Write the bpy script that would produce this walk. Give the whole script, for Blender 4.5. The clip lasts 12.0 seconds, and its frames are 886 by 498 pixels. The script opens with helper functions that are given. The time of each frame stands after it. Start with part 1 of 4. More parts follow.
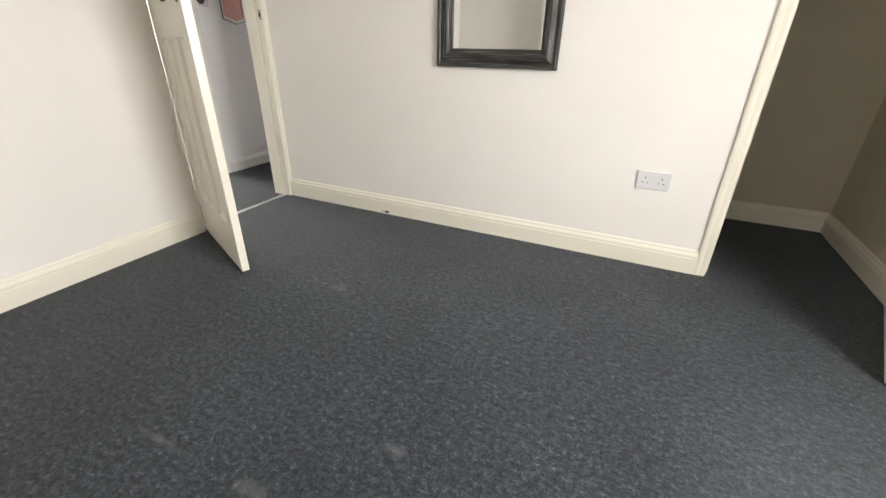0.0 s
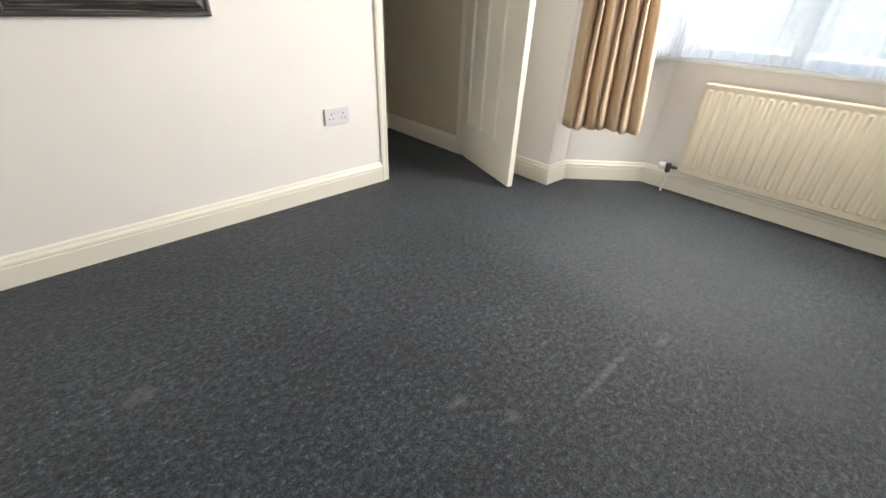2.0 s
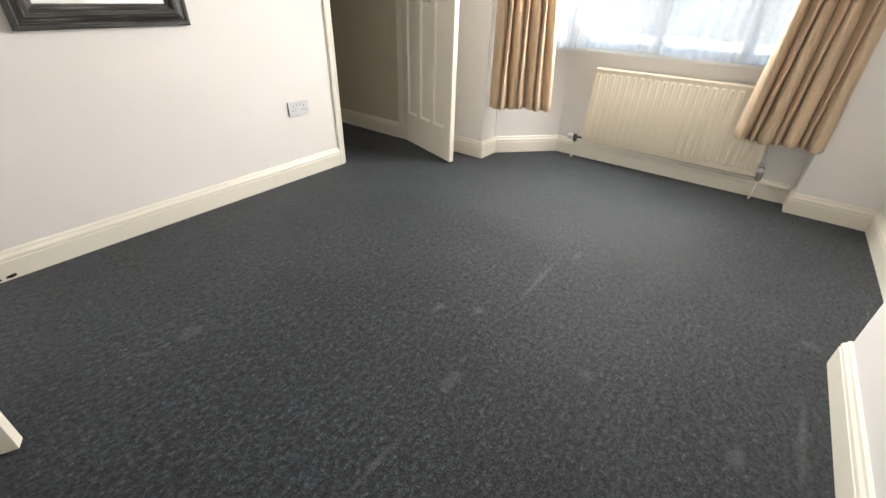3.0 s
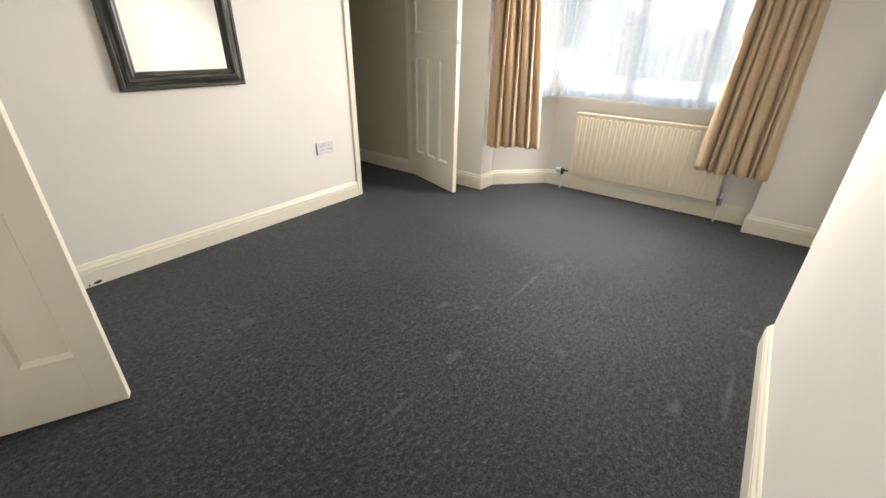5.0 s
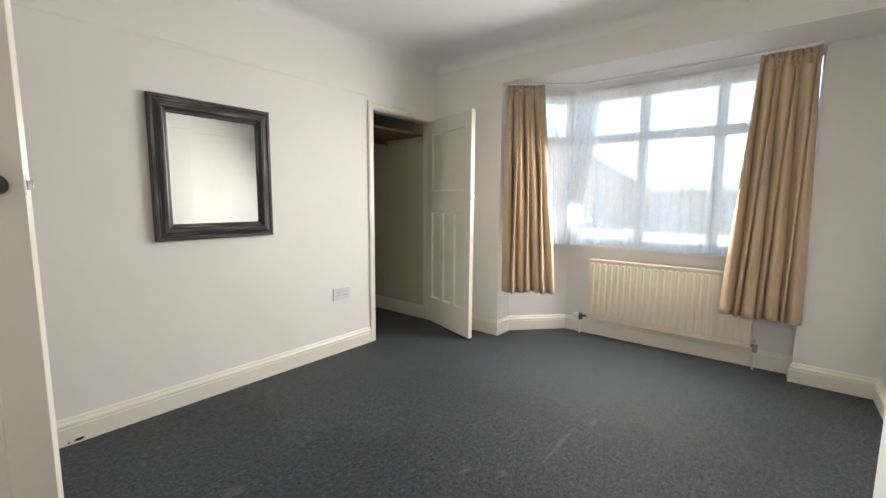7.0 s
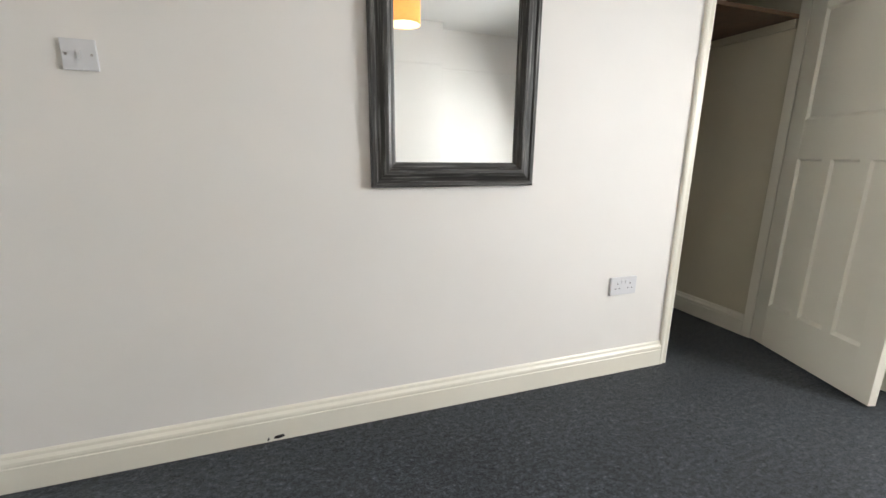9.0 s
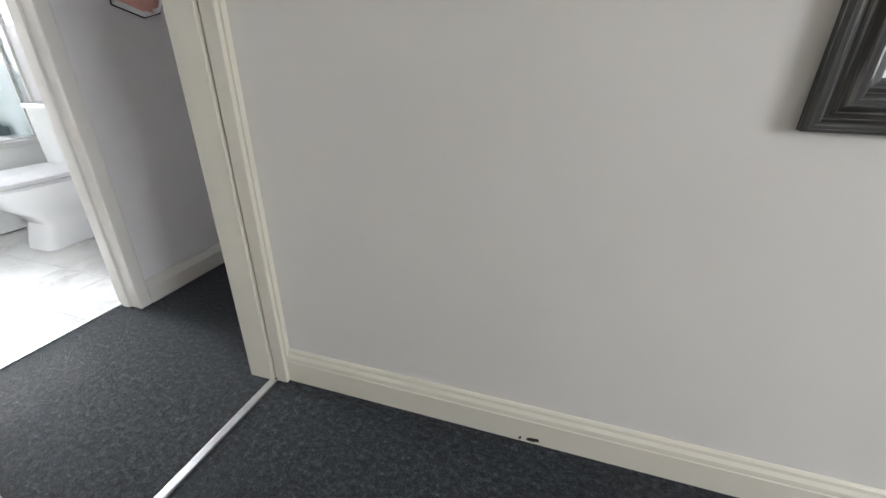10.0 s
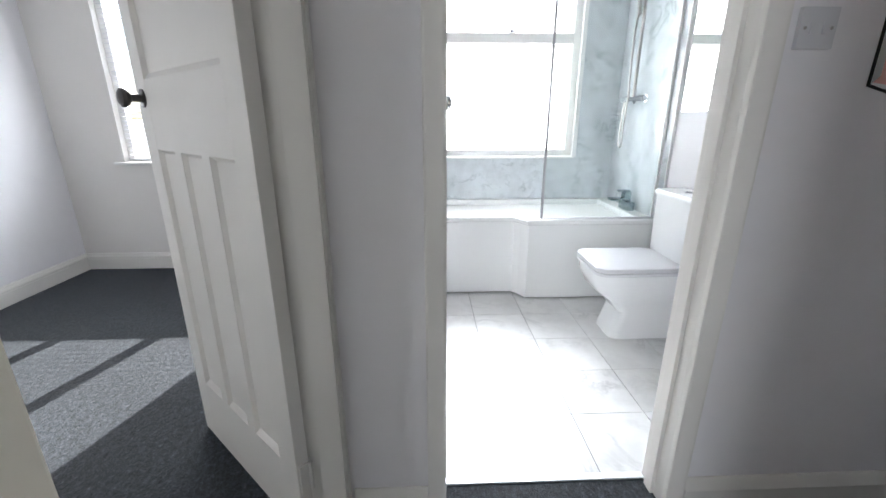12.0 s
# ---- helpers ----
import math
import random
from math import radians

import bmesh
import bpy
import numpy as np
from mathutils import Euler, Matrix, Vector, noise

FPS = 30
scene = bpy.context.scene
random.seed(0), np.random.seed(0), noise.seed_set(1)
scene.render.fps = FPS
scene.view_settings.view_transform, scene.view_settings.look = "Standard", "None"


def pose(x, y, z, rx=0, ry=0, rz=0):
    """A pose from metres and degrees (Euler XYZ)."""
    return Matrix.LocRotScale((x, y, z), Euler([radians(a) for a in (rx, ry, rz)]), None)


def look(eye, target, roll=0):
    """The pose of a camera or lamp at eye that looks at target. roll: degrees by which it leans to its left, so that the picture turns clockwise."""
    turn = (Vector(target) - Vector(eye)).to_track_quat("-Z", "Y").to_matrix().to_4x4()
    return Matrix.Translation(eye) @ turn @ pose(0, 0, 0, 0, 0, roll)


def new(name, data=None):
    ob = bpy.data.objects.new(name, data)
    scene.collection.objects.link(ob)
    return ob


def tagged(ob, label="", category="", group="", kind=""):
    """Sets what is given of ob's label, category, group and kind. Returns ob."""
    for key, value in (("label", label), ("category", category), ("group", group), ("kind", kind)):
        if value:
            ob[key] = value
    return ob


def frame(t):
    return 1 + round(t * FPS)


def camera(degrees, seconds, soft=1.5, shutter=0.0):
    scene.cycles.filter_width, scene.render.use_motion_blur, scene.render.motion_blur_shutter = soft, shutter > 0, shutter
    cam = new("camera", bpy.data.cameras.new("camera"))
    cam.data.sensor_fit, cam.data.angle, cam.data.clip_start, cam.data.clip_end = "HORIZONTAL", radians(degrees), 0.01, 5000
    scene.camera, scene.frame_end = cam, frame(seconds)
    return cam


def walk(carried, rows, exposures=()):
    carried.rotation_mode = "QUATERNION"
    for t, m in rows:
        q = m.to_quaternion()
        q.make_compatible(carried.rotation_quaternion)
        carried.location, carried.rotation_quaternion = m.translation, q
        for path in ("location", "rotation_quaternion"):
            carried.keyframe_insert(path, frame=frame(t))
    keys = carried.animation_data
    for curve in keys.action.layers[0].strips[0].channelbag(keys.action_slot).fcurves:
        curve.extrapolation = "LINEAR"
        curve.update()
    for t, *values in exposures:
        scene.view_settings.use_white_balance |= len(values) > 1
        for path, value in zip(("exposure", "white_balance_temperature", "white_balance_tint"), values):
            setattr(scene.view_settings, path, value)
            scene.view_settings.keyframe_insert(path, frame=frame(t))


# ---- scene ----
cam = camera(94.2, 12.0)
PATH = [
    (0, (0.284, 0.935, 1.045), (-0.472, 2.562, 0.159), 0.95),
    (0.5, (-0.023, 1.06, 1.048), (-0.273, 2.793, 0.082), 1.4),
    (1, (-0.302, 1.208, 1.03), (0.004, 2.896, 0.0), 1.7),
    (1.5, (-0.58, 1.217, 1.035), (0.263, 2.706, 0.0), 2.2),
    (2, (-0.787, 1.061, 1.05), (0.394, 2.289, 0.004), 2.3),
    (2.5, (-1.017, 0.961, 1.104), (0.313, 2.02, 0.051), 2.2),
    (3, (-1.237, 0.822, 1.117), (0.135, 1.818, 0.057), 1.9),
    (5, (-1.574, 0.572, 1.212), (-0.148, 1.64, 0.303), 1.2),
    (5.5, (-1.581, 0.574, 1.212), (-0.093, 1.691, 0.48), 1.0),
    (6, (-1.597, 0.564, 1.204), (-0.051, 1.729, 0.699), 0.8),
    (6.5, (-1.591, 0.566, 1.193), (-0.021, 1.766, 0.889), 0.5),
    (6.7, (-1.582, 0.583, 1.19), (-0.01, 1.792, 0.931), 0.5),
    (8.5, (-1.138, 1.343, 1.061), (-0.086, 3.008, 0.712), 0.2),
    (9, (-1.058, 1.685, 1.061), (-0.412, 3.524, 0.616), 0.6),
    (9.5, (-1.074, 1.969, 1.081), (-0.991, 3.861, 0.436), 1.1),
    (10, (-1.192, 2.255, 1.061), (-1.725, 3.982, 0.204), 0.8),
    (10.5, (-1.323, 2.401, 1.076), (-2.4, 3.795, 0.13), 0.1),
    (11, (-1.546, 2.537, 1.084), (-3.028, 3.54, 0.19), -1.3),
    (11.5, (-1.817, 2.623, 1.119), (-3.573, 3.214, 0.367), -0.7),
    (12, (-2.016, 2.634, 1.147), (-3.921, 2.708, 0.543), -0.1),
]
EXPOSURES = [(0.0, 3.3, 6700, 9), (1.5, 3.35, 6650, 9), (3.0, 3.35, 6700, 10), (5.0, 3.25, 7000, 10), (6.5, 2.98, 6750, 10), (8.5, 2.95, 6400, 9), (9.0, 3.15, 6350, 9), (9.5, 3.0, 6200, 9), (10.0, 2.7, 6150, 9), (10.5, 2.5, 6150, 8), (11.3, 2.85, 6050, 9), (12.0, 2.6, 5950, 10)]
walk(cam, [(t, look(eye, target, roll)) for t, eye, target, roll in PATH], EXPOSURES)

# ---- light ----
SUN_WAY = Vector((-0.779, 0.217, 0.588))
world = bpy.data.worlds.new("world")
scene.world = world
world.use_nodes = True
wn = world.node_tree.nodes
sky = wn.new("ShaderNodeTexSky")
sky.sky_type, sky.sun_disc = "NISHITA", False
sky.sun_elevation, sky.sun_rotation = radians(36), radians(285.5)
sky.air_density, sky.dust_density = 1.0, 3.0
wn["Background"].inputs["Strength"].default_value = 0.12
world.node_tree.links.new(sky.outputs["Color"], wn["Background"].inputs["Color"])

sun_data = bpy.data.lights.new("sun", "SUN")
sun_data.energy, sun_data.angle, sun_data.color = 5.0, radians(0.53), (1.0, 0.95, 0.88)
sun = new("sun", sun_data)
sun.matrix_world = look(SUN_WAY * 40, (0, 0, 0))


def area(name, eye, target, width, height, watts, colour):
    data = bpy.data.lights.new(name, "AREA")
    data.shape, data.size, data.size_y = "RECTANGLE", width, height
    data.energy, data.color = watts, colour
    ob = new(name, data)
    ob.matrix_world = look(eye, target)
    return ob


# sky light falling in through the bay opening
bay_light = area("bay_skylight", (1.80, 1.46, 1.44), (0.80, 1.50, 0.94), 1.16, 0.95, 8.5, (1.0, 0.985, 0.96))
bay_light.data.spread = radians(160)
# sky light entering at the bedroom window
area("bedroom_skylight", (-5.42, 1.19, 1.42), (-4.42, 1.19, 1.22), 1.50, 1.10, 10.5, (0.97, 0.99, 1.0))
# daylight scattered by the frosted bathroom pane
frosted_light = area("bathroom_skylight", (-5.08, 3.25, 1.36), (-4.301, 3.033, 0.772), 0.92, 0.72, 1.9, (0.99, 0.99, 1.0))
frosted_light.data.spread = radians(56)


# ---- materials ----
def mat(name, rough=0.6, metal=0.0):
    m = bpy.data.materials.new(name)
    m.use_nodes = True
    b = m.node_tree.nodes["Principled BSDF"]
    b.inputs["Roughness"].default_value = rough
    b.inputs["Metallic"].default_value = metal
    return m, m.node_tree.nodes, m.node_tree.links, b


def coords(nodes, links, scale=(1, 1, 1)):
    tc, mp = nodes.new("ShaderNodeTexCoord"), nodes.new("ShaderNodeMapping")
    mp.inputs["Scale"].default_value = scale
    links.new(tc.outputs["Object"], mp.inputs["Vector"])
    return mp.outputs["Vector"]


def noise_tex(nodes, links, vec, scale, detail=4.0, rough=0.55):
    n = nodes.new("ShaderNodeTexNoise")
    n.inputs["Scale"].default_value, n.inputs["Detail"].default_value = scale, detail
    n.inputs["Roughness"].default_value = rough
    links.new(vec, n.inputs["Vector"])
    return n.outputs["Fac"]


def ramp(nodes, links, fac, stops):
    r = nodes.new("ShaderNodeValToRGB")
    while len(r.color_ramp.elements) < len(stops):
        r.color_ramp.elements.new(0.5)
    for e, (p, c) in zip(r.color_ramp.elements, stops):
        e.position, e.color = p, (*c, 1)
    links.new(fac, r.inputs["Fac"])
    return r.outputs["Color"]


def bump(nodes, links, bsdf, height, strength, distance):
    b = nodes.new("ShaderNodeBump")
    b.inputs["Strength"].default_value, b.inputs["Distance"].default_value = strength, distance
    links.new(height, b.inputs["Height"])
    links.new(b.outputs["Normal"], bsdf.inputs["Normal"])
    return b


def mix(nodes, links, fac, a, b, kind="MIX"):
    m = nodes.new("ShaderNodeMix")
    m.data_type, m.blend_type = "RGBA", kind
    for socket, v in ((m.inputs["Factor"], fac), (m.inputs["A"], a), (m.inputs["B"], b)):
        if isinstance(v, (int, float)):
            socket.default_value = v
        elif isinstance(v, tuple):
            socket.default_value = (*v, 1)
        else:
            links.new(v, socket)
    return m.outputs["Result"]


def sums(nodes, links, op, a, b=0.0, c=0.0):
    m = nodes.new("ShaderNodeMath")
    m.operation = op
    for socket, v in zip(m.inputs, (a, b, c)):
        if isinstance(v, (int, float)):
            socket.default_value = v
        else:
            links.new(v, socket)
    return m.outputs[0]


def paint(name, colour, rough, stain=0.05, grain=220.0, relief=0.15, blotch=2.2):
    """Painted surface: faint blotches and roller texture."""
    m, n, l, b = mat(name, rough)
    v = coords(n, l)
    dark = tuple(c * (1 - stain) for c in colour)
    big = ramp(n, l, noise_tex(n, l, v, blotch, 5), [(0.3, dark), (0.7, colour)])
    l.new(big, b.inputs["Base Color"])
    g = noise_tex(n, l, v, grain, 3)
    w = noise_tex(n, l, v, 9.0, 3)
    bump(n, l, b, sums(n, l, "MULTIPLY_ADD", w, 3.0, g), relief, 0.0015)
    return m


WALL = paint("wall_paint", (0.80, 0.775, 0.745), 0.62, 0.04)
CEIL = paint("ceiling_paint", (0.80, 0.79, 0.77), 0.75, 0.05)
HALLWALL = paint("hall_paint", (0.86, 0.845, 0.86), 0.6, 0.05)
# warm closet paint; the shade inside the closet is put into its colour
CLOSETSHADED = paint("closet_paint_shaded", (0.62, 0.57, 0.44), 0.7, 0.08)
CREAM = paint("cream_gloss", (0.80, 0.765, 0.665), 0.34, 0.05, 90, 0.12)
WHITEWOOD = paint("white_gloss", (0.79, 0.77, 0.73), 0.36, 0.05, 90, 0.12)
RADIATOR = paint("radiator_enamel", (0.80, 0.72, 0.575), 0.35, 0.04, 150, 0.05)
PLASTIC = paint("white_plastic", (0.66, 0.66, 0.68), 0.3, 0.02, 300, 0.02)
UPVC = paint("window_frame_white", (0.82, 0.815, 0.80), 0.35, 0.02, 200, 0.02)
CERAMIC = paint("ceramic", (0.84, 0.85, 0.85), 0.08, 0.01, 50, 0.01)
ACRYLIC = paint("bath_acrylic", (0.83, 0.84, 0.83), 0.16, 0.01, 50, 0.01)
OUTBRICK = paint("render_outside", (0.30, 0.26, 0.23), 0.9, 0.25, 40, 0.4)
ROOF = paint("roof_tiles", (0.075, 0.062, 0.058), 0.9, 0.3, 14, 0.6)
HEDGE = paint("hedge", (0.046, 0.046, 0.044), 0.9, 0.5, 6, 0.6)
BARK = paint("bark", (0.10, 0.08, 0.06), 0.9, 0.4, 30, 0.6)
GROUND = paint("ground", (0.26, 0.25, 0.24), 0.9, 0.3, 2, 0.4)
SHELFWOOD = paint("shelf_wood", (0.17, 0.10, 0.06), 0.5, 0.35, 40, 0.2, 14)
DARK = paint("dark_void", (0.015, 0.013, 0.012), 0.8, 0.3, 60, 0.2)


def metal(name, colour, rough):
    m, n, l, b = mat(name, rough, 1.0)
    v = coords(n, l)
    l.new(ramp(n, l, noise_tex(n, l, v, 60, 3), [(0.3, tuple(c * 0.85 for c in colour)), (0.7, colour)]), b.inputs["Base Color"])
    return m


CHROME = metal("chrome", (0.75, 0.76, 0.78), 0.12)
BRUSHED = metal("brushed_steel", (0.45, 0.43, 0.41), 0.35)
PEWTER = metal("dark_pewter", (0.13, 0.125, 0.12), 0.3)
EDGE = metal("screen_edge_metal", (0.42, 0.42, 0.43), 0.3)
# tap chrome with its dark teal reflection put into the base colour
TAPMETAL = metal("tap_chrome_teal_reflection", (0.30, 0.37, 0.39), 0.22)
STRIP = metal("threshold_metal", (0.82, 0.83, 0.85), 0.38)


def carpet_material(name):
    m, n, l, b = mat(name, 0.62)
    v = coords(n, l)
    fine = noise_tex(n, l, v, 165, 2, 0.6)
    tuft = noise_tex(n, l, v, 62, 6, 0.8)
    clump = noise_tex(n, l, coords(n, l, (1.0, 1.5, 1.0)), 36, 4, 0.65)
    speck = sums(n, l, "MULTIPLY_ADD", fine, 0.24, sums(n, l, "MULTIPLY_ADD", tuft, 0.48, sums(n, l, "MULTIPLY", clump, 0.28)))
    base = ramp(n, l, speck, [(0.41, (0.0058, 0.0076, 0.0102)), (0.49, (0.0190, 0.0233, 0.0290)), (0.56, (0.046, 0.054, 0.064)), (0.65, (0.150, 0.168, 0.190))])
    wide = ramp(n, l, noise_tex(n, l, v, 1.6, 5, 0.6), [(0.3, (0.86, 0.86, 0.87)), (0.7, (1.42, 1.42, 1.41))])
    fleck = sums(n, l, "MINIMUM", sums(n, l, "MAXIMUM", sums(n, l, "MULTIPLY_ADD", noise_tex(n, l, coords(n, l, (1.0, 1.15, 1.0)), 60, 4, 0.75), 8.0, -4.5), 0.0), 1.0)
    base = mix(n, l, sums(n, l, "MULTIPLY", fleck, 0.3), base, (0.125, 0.141, 0.163))
    col = mix(n, l, 1.0, base, wide, "MULTIPLY")
    # flattened tracks and dents left in the pile by furniture
    sep = n.new("ShaderNodeSeparateXYZ")
    l.new(v, sep.inputs[0])
    x, y = sep.outputs["X"], sep.outputs["Y"]
    wob = sums(n, l, "MULTIPLY_ADD", noise_tex(n, l, v, 14, 3), 0.024, -0.012)

    def dent(cx, cy, rx, ry):
        a = sums(n, l, "DIVIDE", sums(n, l, "ADD", sums(n, l, "SUBTRACT", x, cx), wob), rx)
        c = sums(n, l, "DIVIDE", sums(n, l, "ADD", sums(n, l, "SUBTRACT", y, cy), wob), ry)
        d = sums(n, l, "ADD", sums(n, l, "MULTIPLY", a, a), sums(n, l, "MULTIPLY", c, c))
        return sums(n, l, "SUBTRACT", 1.0, sums(n, l, "MINIMUM", d, 1.0))

    total = None
    for spot in DENTS:
        d = dent(*spot)
        total = d if total is None else sums(n, l, "MAXIMUM", total, d)
    broken = sums(n, l, "MULTIPLY", total, sums(n, l, "MULTIPLY_ADD", noise_tex(n, l, v, 30, 3), 1.6, -0.35))
    col = mix(n, l, sums(n, l, "MULTIPLY", broken, 0.75), col, (0.16, 0.165, 0.172))
    # window light in front of the bay, painted into the pile as a paler patch
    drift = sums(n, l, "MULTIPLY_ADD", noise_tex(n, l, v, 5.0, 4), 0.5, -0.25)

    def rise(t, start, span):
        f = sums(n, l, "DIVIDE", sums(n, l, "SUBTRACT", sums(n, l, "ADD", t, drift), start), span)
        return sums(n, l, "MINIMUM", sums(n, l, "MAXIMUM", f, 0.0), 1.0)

    bay_glow = sums(n, l, "MULTIPLY", rise(x, 0.50, 0.30), sums(n, l, "SUBTRACT", 1.0, rise(x, 1.35, 0.5)))
    bay_glow = sums(n, l, "MULTIPLY", bay_glow, sums(n, l, "MULTIPLY", rise(y, 0.55, 0.4), sums(n, l, "SUBTRACT", 1.0, rise(y, 1.85, 0.5))))
    col = mix(n, l, sums(n, l, "MULTIPLY", bay_glow, 0.30), col, (0.072, 0.080, 0.090))
    l.new(col, b.inputs["Base Color"])
    b.inputs["Sheen Weight"].default_value = 0.085
    b.inputs["Sheen Roughness"].default_value = 0.5
    b.inputs["Specular IOR Level"].default_value = 0.2
    b.inputs["Diffuse Roughness"].default_value = 1.0
    bump(n, l, b, speck, 0.9, 0.012)
    return m


DENTS = [(-0.869, 2.25, 0.05, 0.04), (0.27, 1.368, 0.24, 0.014), (0.59, 1.308, 0.06, 0.022), (-0.17, 1.61, 0.04, 0.03), (-0.08, 1.47, 0.03, 0.025),
         (-0.45, 1.345, 0.06, 0.03), (-0.137, 0.99, 0.035, 0.03), (-0.80, 1.340, 0.14, 0.012), (0.551, 0.355, 0.03, 0.05), (0.05, 0.38, 0.24, 0.016), (-0.158, 0.537, 0.06, 0.03)]
CARPET = carpet_material("carpet")


def mirror_material():
    m, n, l, b = mat("mirror_glass", 0.015, 1.0)
    b.inputs["Base Color"].default_value = (0.86, 0.88, 0.87, 1)
    return m


MIRROR = mirror_material()


def dark_frame_material():
    m, n, l, b = mat("weathered_dark_wood", 0.5)
    tc = n.new("ShaderNodeTexCoord")
    geo = n.new("ShaderNodeMapping")
    geo.inputs["Scale"].default_value = (1, 1, 1)
    l.new(tc.outputs["UV"], geo.inputs["Vector"])
    mp = n.new("ShaderNodeMapping")
    mp.inputs["Scale"].default_value = (3.0, 120.0, 1.0)
    l.new(geo.outputs["Vector"], mp.inputs["Vector"])
    streak = noise_tex(n, l, mp.outputs["Vector"], 1.0, 6, 0.65)
    l.new(ramp(n, l, streak, [(0.38, (0.012, 0.011, 0.010)), (0.52, (0.034, 0.032, 0.030)), (0.60, (0.13, 0.127, 0.12)), (0.72, (0.36, 0.35, 0.335))]), b.inputs["Base Color"])
    bump(n, l, b, streak, 0.5, 0.002)
    return m


FRAMEWOOD = dark_frame_material()


def cloth_material():
    m, n, l, b = mat("beige_curtain_cloth", 0.9)
    v = coords(n, l)
    w1 = n.new("ShaderNodeTexWave")
    w1.wave_type, w1.bands_direction = "BANDS", "Z"
    w1.inputs["Scale"].default_value, w1.inputs["Distortion"].default_value = 260, 1.0
    l.new(v, w1.inputs["Vector"])
    col = ramp(n, l, noise_tex(n, l, coords(n, l, (60, 60, 12)), 3, 4), [(0.3, (0.66, 0.50, 0.335)), (0.7, (0.72, 0.56, 0.39))])
    l.new(col, b.inputs["Base Color"])
    b.inputs["Sheen Weight"].default_value = 0.2
    bump(n, l, b, w1.outputs["Fac"], 0.25, 0.001)
    tr = n.new("ShaderNodeBsdfTranslucent")
    l.new(col, tr.inputs["Color"])
    ms = n.new("ShaderNodeMixShader")
    ms.inputs["Fac"].default_value = 0.20
    out = n["Material Output"]
    l.new(b.outputs[0], ms.inputs[1])
    l.new(tr.outputs[0], ms.inputs[2])
    l.new(ms.outputs[0], out.inputs["Surface"])
    return m


CLOTH = cloth_material()


def veil_material(name, colour, clear, soft):
    """Thin cloth or obscured glass: partly clear, partly scattering."""
    m, n, l, b = mat(name, 0.8)
    v = coords(n, l)
    b.inputs["Base Color"].default_value = (*colour, 1)
    tl, tp = n.new("ShaderNodeBsdfTranslucent"), n.new("ShaderNodeBsdfTransparent")
    tl.inputs["Color"].default_value = (*colour, 1)
    m1, m2 = n.new("ShaderNodeMixShader"), n.new("ShaderNodeMixShader")
    m1.inputs["Fac"].default_value = soft
    grain = sums(n, l, "MULTIPLY_ADD", noise_tex(n, l, v, 40, 3), 0.16, clear - 0.08)
    l.new(grain, m2.inputs["Fac"])
    l.new(b.outputs[0], m1.inputs[1])
    l.new(tl.outputs[0], m1.inputs[2])
    l.new(m1.outputs[0], m2.inputs[1])
    l.new(tp.outputs[0], m2.inputs[2])
    l.new(m2.outputs[0], n["Material Output"].inputs["Surface"])
    return m


NET = veil_material("net_curtain_voile", (0.95, 0.955, 0.96), 0.30, 0.78)
FROST = veil_material("frosted_glass", (0.9, 0.92, 0.93), 0.24, 0.9)
SHADE = veil_material("orange_shade_cloth", (0.86, 0.42, 0.16), 0.02, 0.55)
LINING = veil_material("cream_shade_lining", (0.92, 0.86, 0.72), 0.02, 0.5)


def glass_material():
    m, n, l, b = mat("clear_glass", 0.0)
    tp, gl, fr, ms = (n.new(k) for k in ("ShaderNodeBsdfTransparent", "ShaderNodeBsdfGlossy", "ShaderNodeFresnel", "ShaderNodeMixShader"))
    tp.inputs["Color"].default_value = (0.95, 0.97, 0.965, 1)
    gl.inputs["Roughness"].default_value = 0.02
    fr.inputs["IOR"].default_value = 1.35
    l.new(fr.outputs[0], ms.inputs["Fac"])
    l.new(tp.outputs[0], ms.inputs[1])
    l.new(gl.outputs[0], ms.inputs[2])
    l.new(ms.outputs[0], n["Material Output"].inputs["Surface"])
    return m


GLASS = glass_material()


def marble_material(name, base, vein, scale, rough, amount):
    """White stone with sparse broken veins and soft grey clouds; each piece is cut from another place."""
    m, n, l, b = mat(name, rough)
    info = n.new("ShaderNodeObjectInfo")
    tc = n.new("ShaderNodeTexCoord")
    add = n.new("ShaderNodeVectorMath")
    add.operation = "MULTIPLY_ADD"
    comb = n.new("ShaderNodeCombineXYZ")
    for s in comb.inputs:
        l.new(info.outputs["Random"], s)
    l.new(comb.outputs[0], add.inputs[0])
    add.inputs[1].default_value = (17, 31, 9)
    l.new(tc.outputs["Object"], add.inputs[2])
    v = add.outputs[0]
    warp = n.new("ShaderNodeTexNoise")
    warp.inputs["Scale"].default_value, warp.inputs["Detail"].default_value = scale, 9
    warp.inputs["Distortion"].default_value, warp.inputs["Roughness"].default_value = 0.6, 0.62
    l.new(v, warp.inputs["Vector"])
    ridge = sums(n, l, "ABSOLUTE", sums(n, l, "SUBTRACT", warp.outputs["Fac"], 0.5))
    line = sums(n, l, "SUBTRACT", 1.0, sums(n, l, "MINIMUM", sums(n, l, "MULTIPLY", ridge, 22.0), 1.0))
    keep = sums(n, l, "MINIMUM", sums(n, l, "MAXIMUM", sums(n, l, "MULTIPLY_ADD", noise_tex(n, l, v, scale * 0.9, 3), 5.0, -2.3), 0.0), 1.0)
    cloud = ramp(n, l, noise_tex(n, l, v, scale * 1.2, 6, 0.6), [(0.32, tuple(c * 0.84 for c in base)), (0.58, base)])
    l.new(mix(n, l, sums(n, l, "MULTIPLY", sums(n, l, "MULTIPLY", line, keep), amount), cloud, vein), b.inputs["Base Color"])
    return m


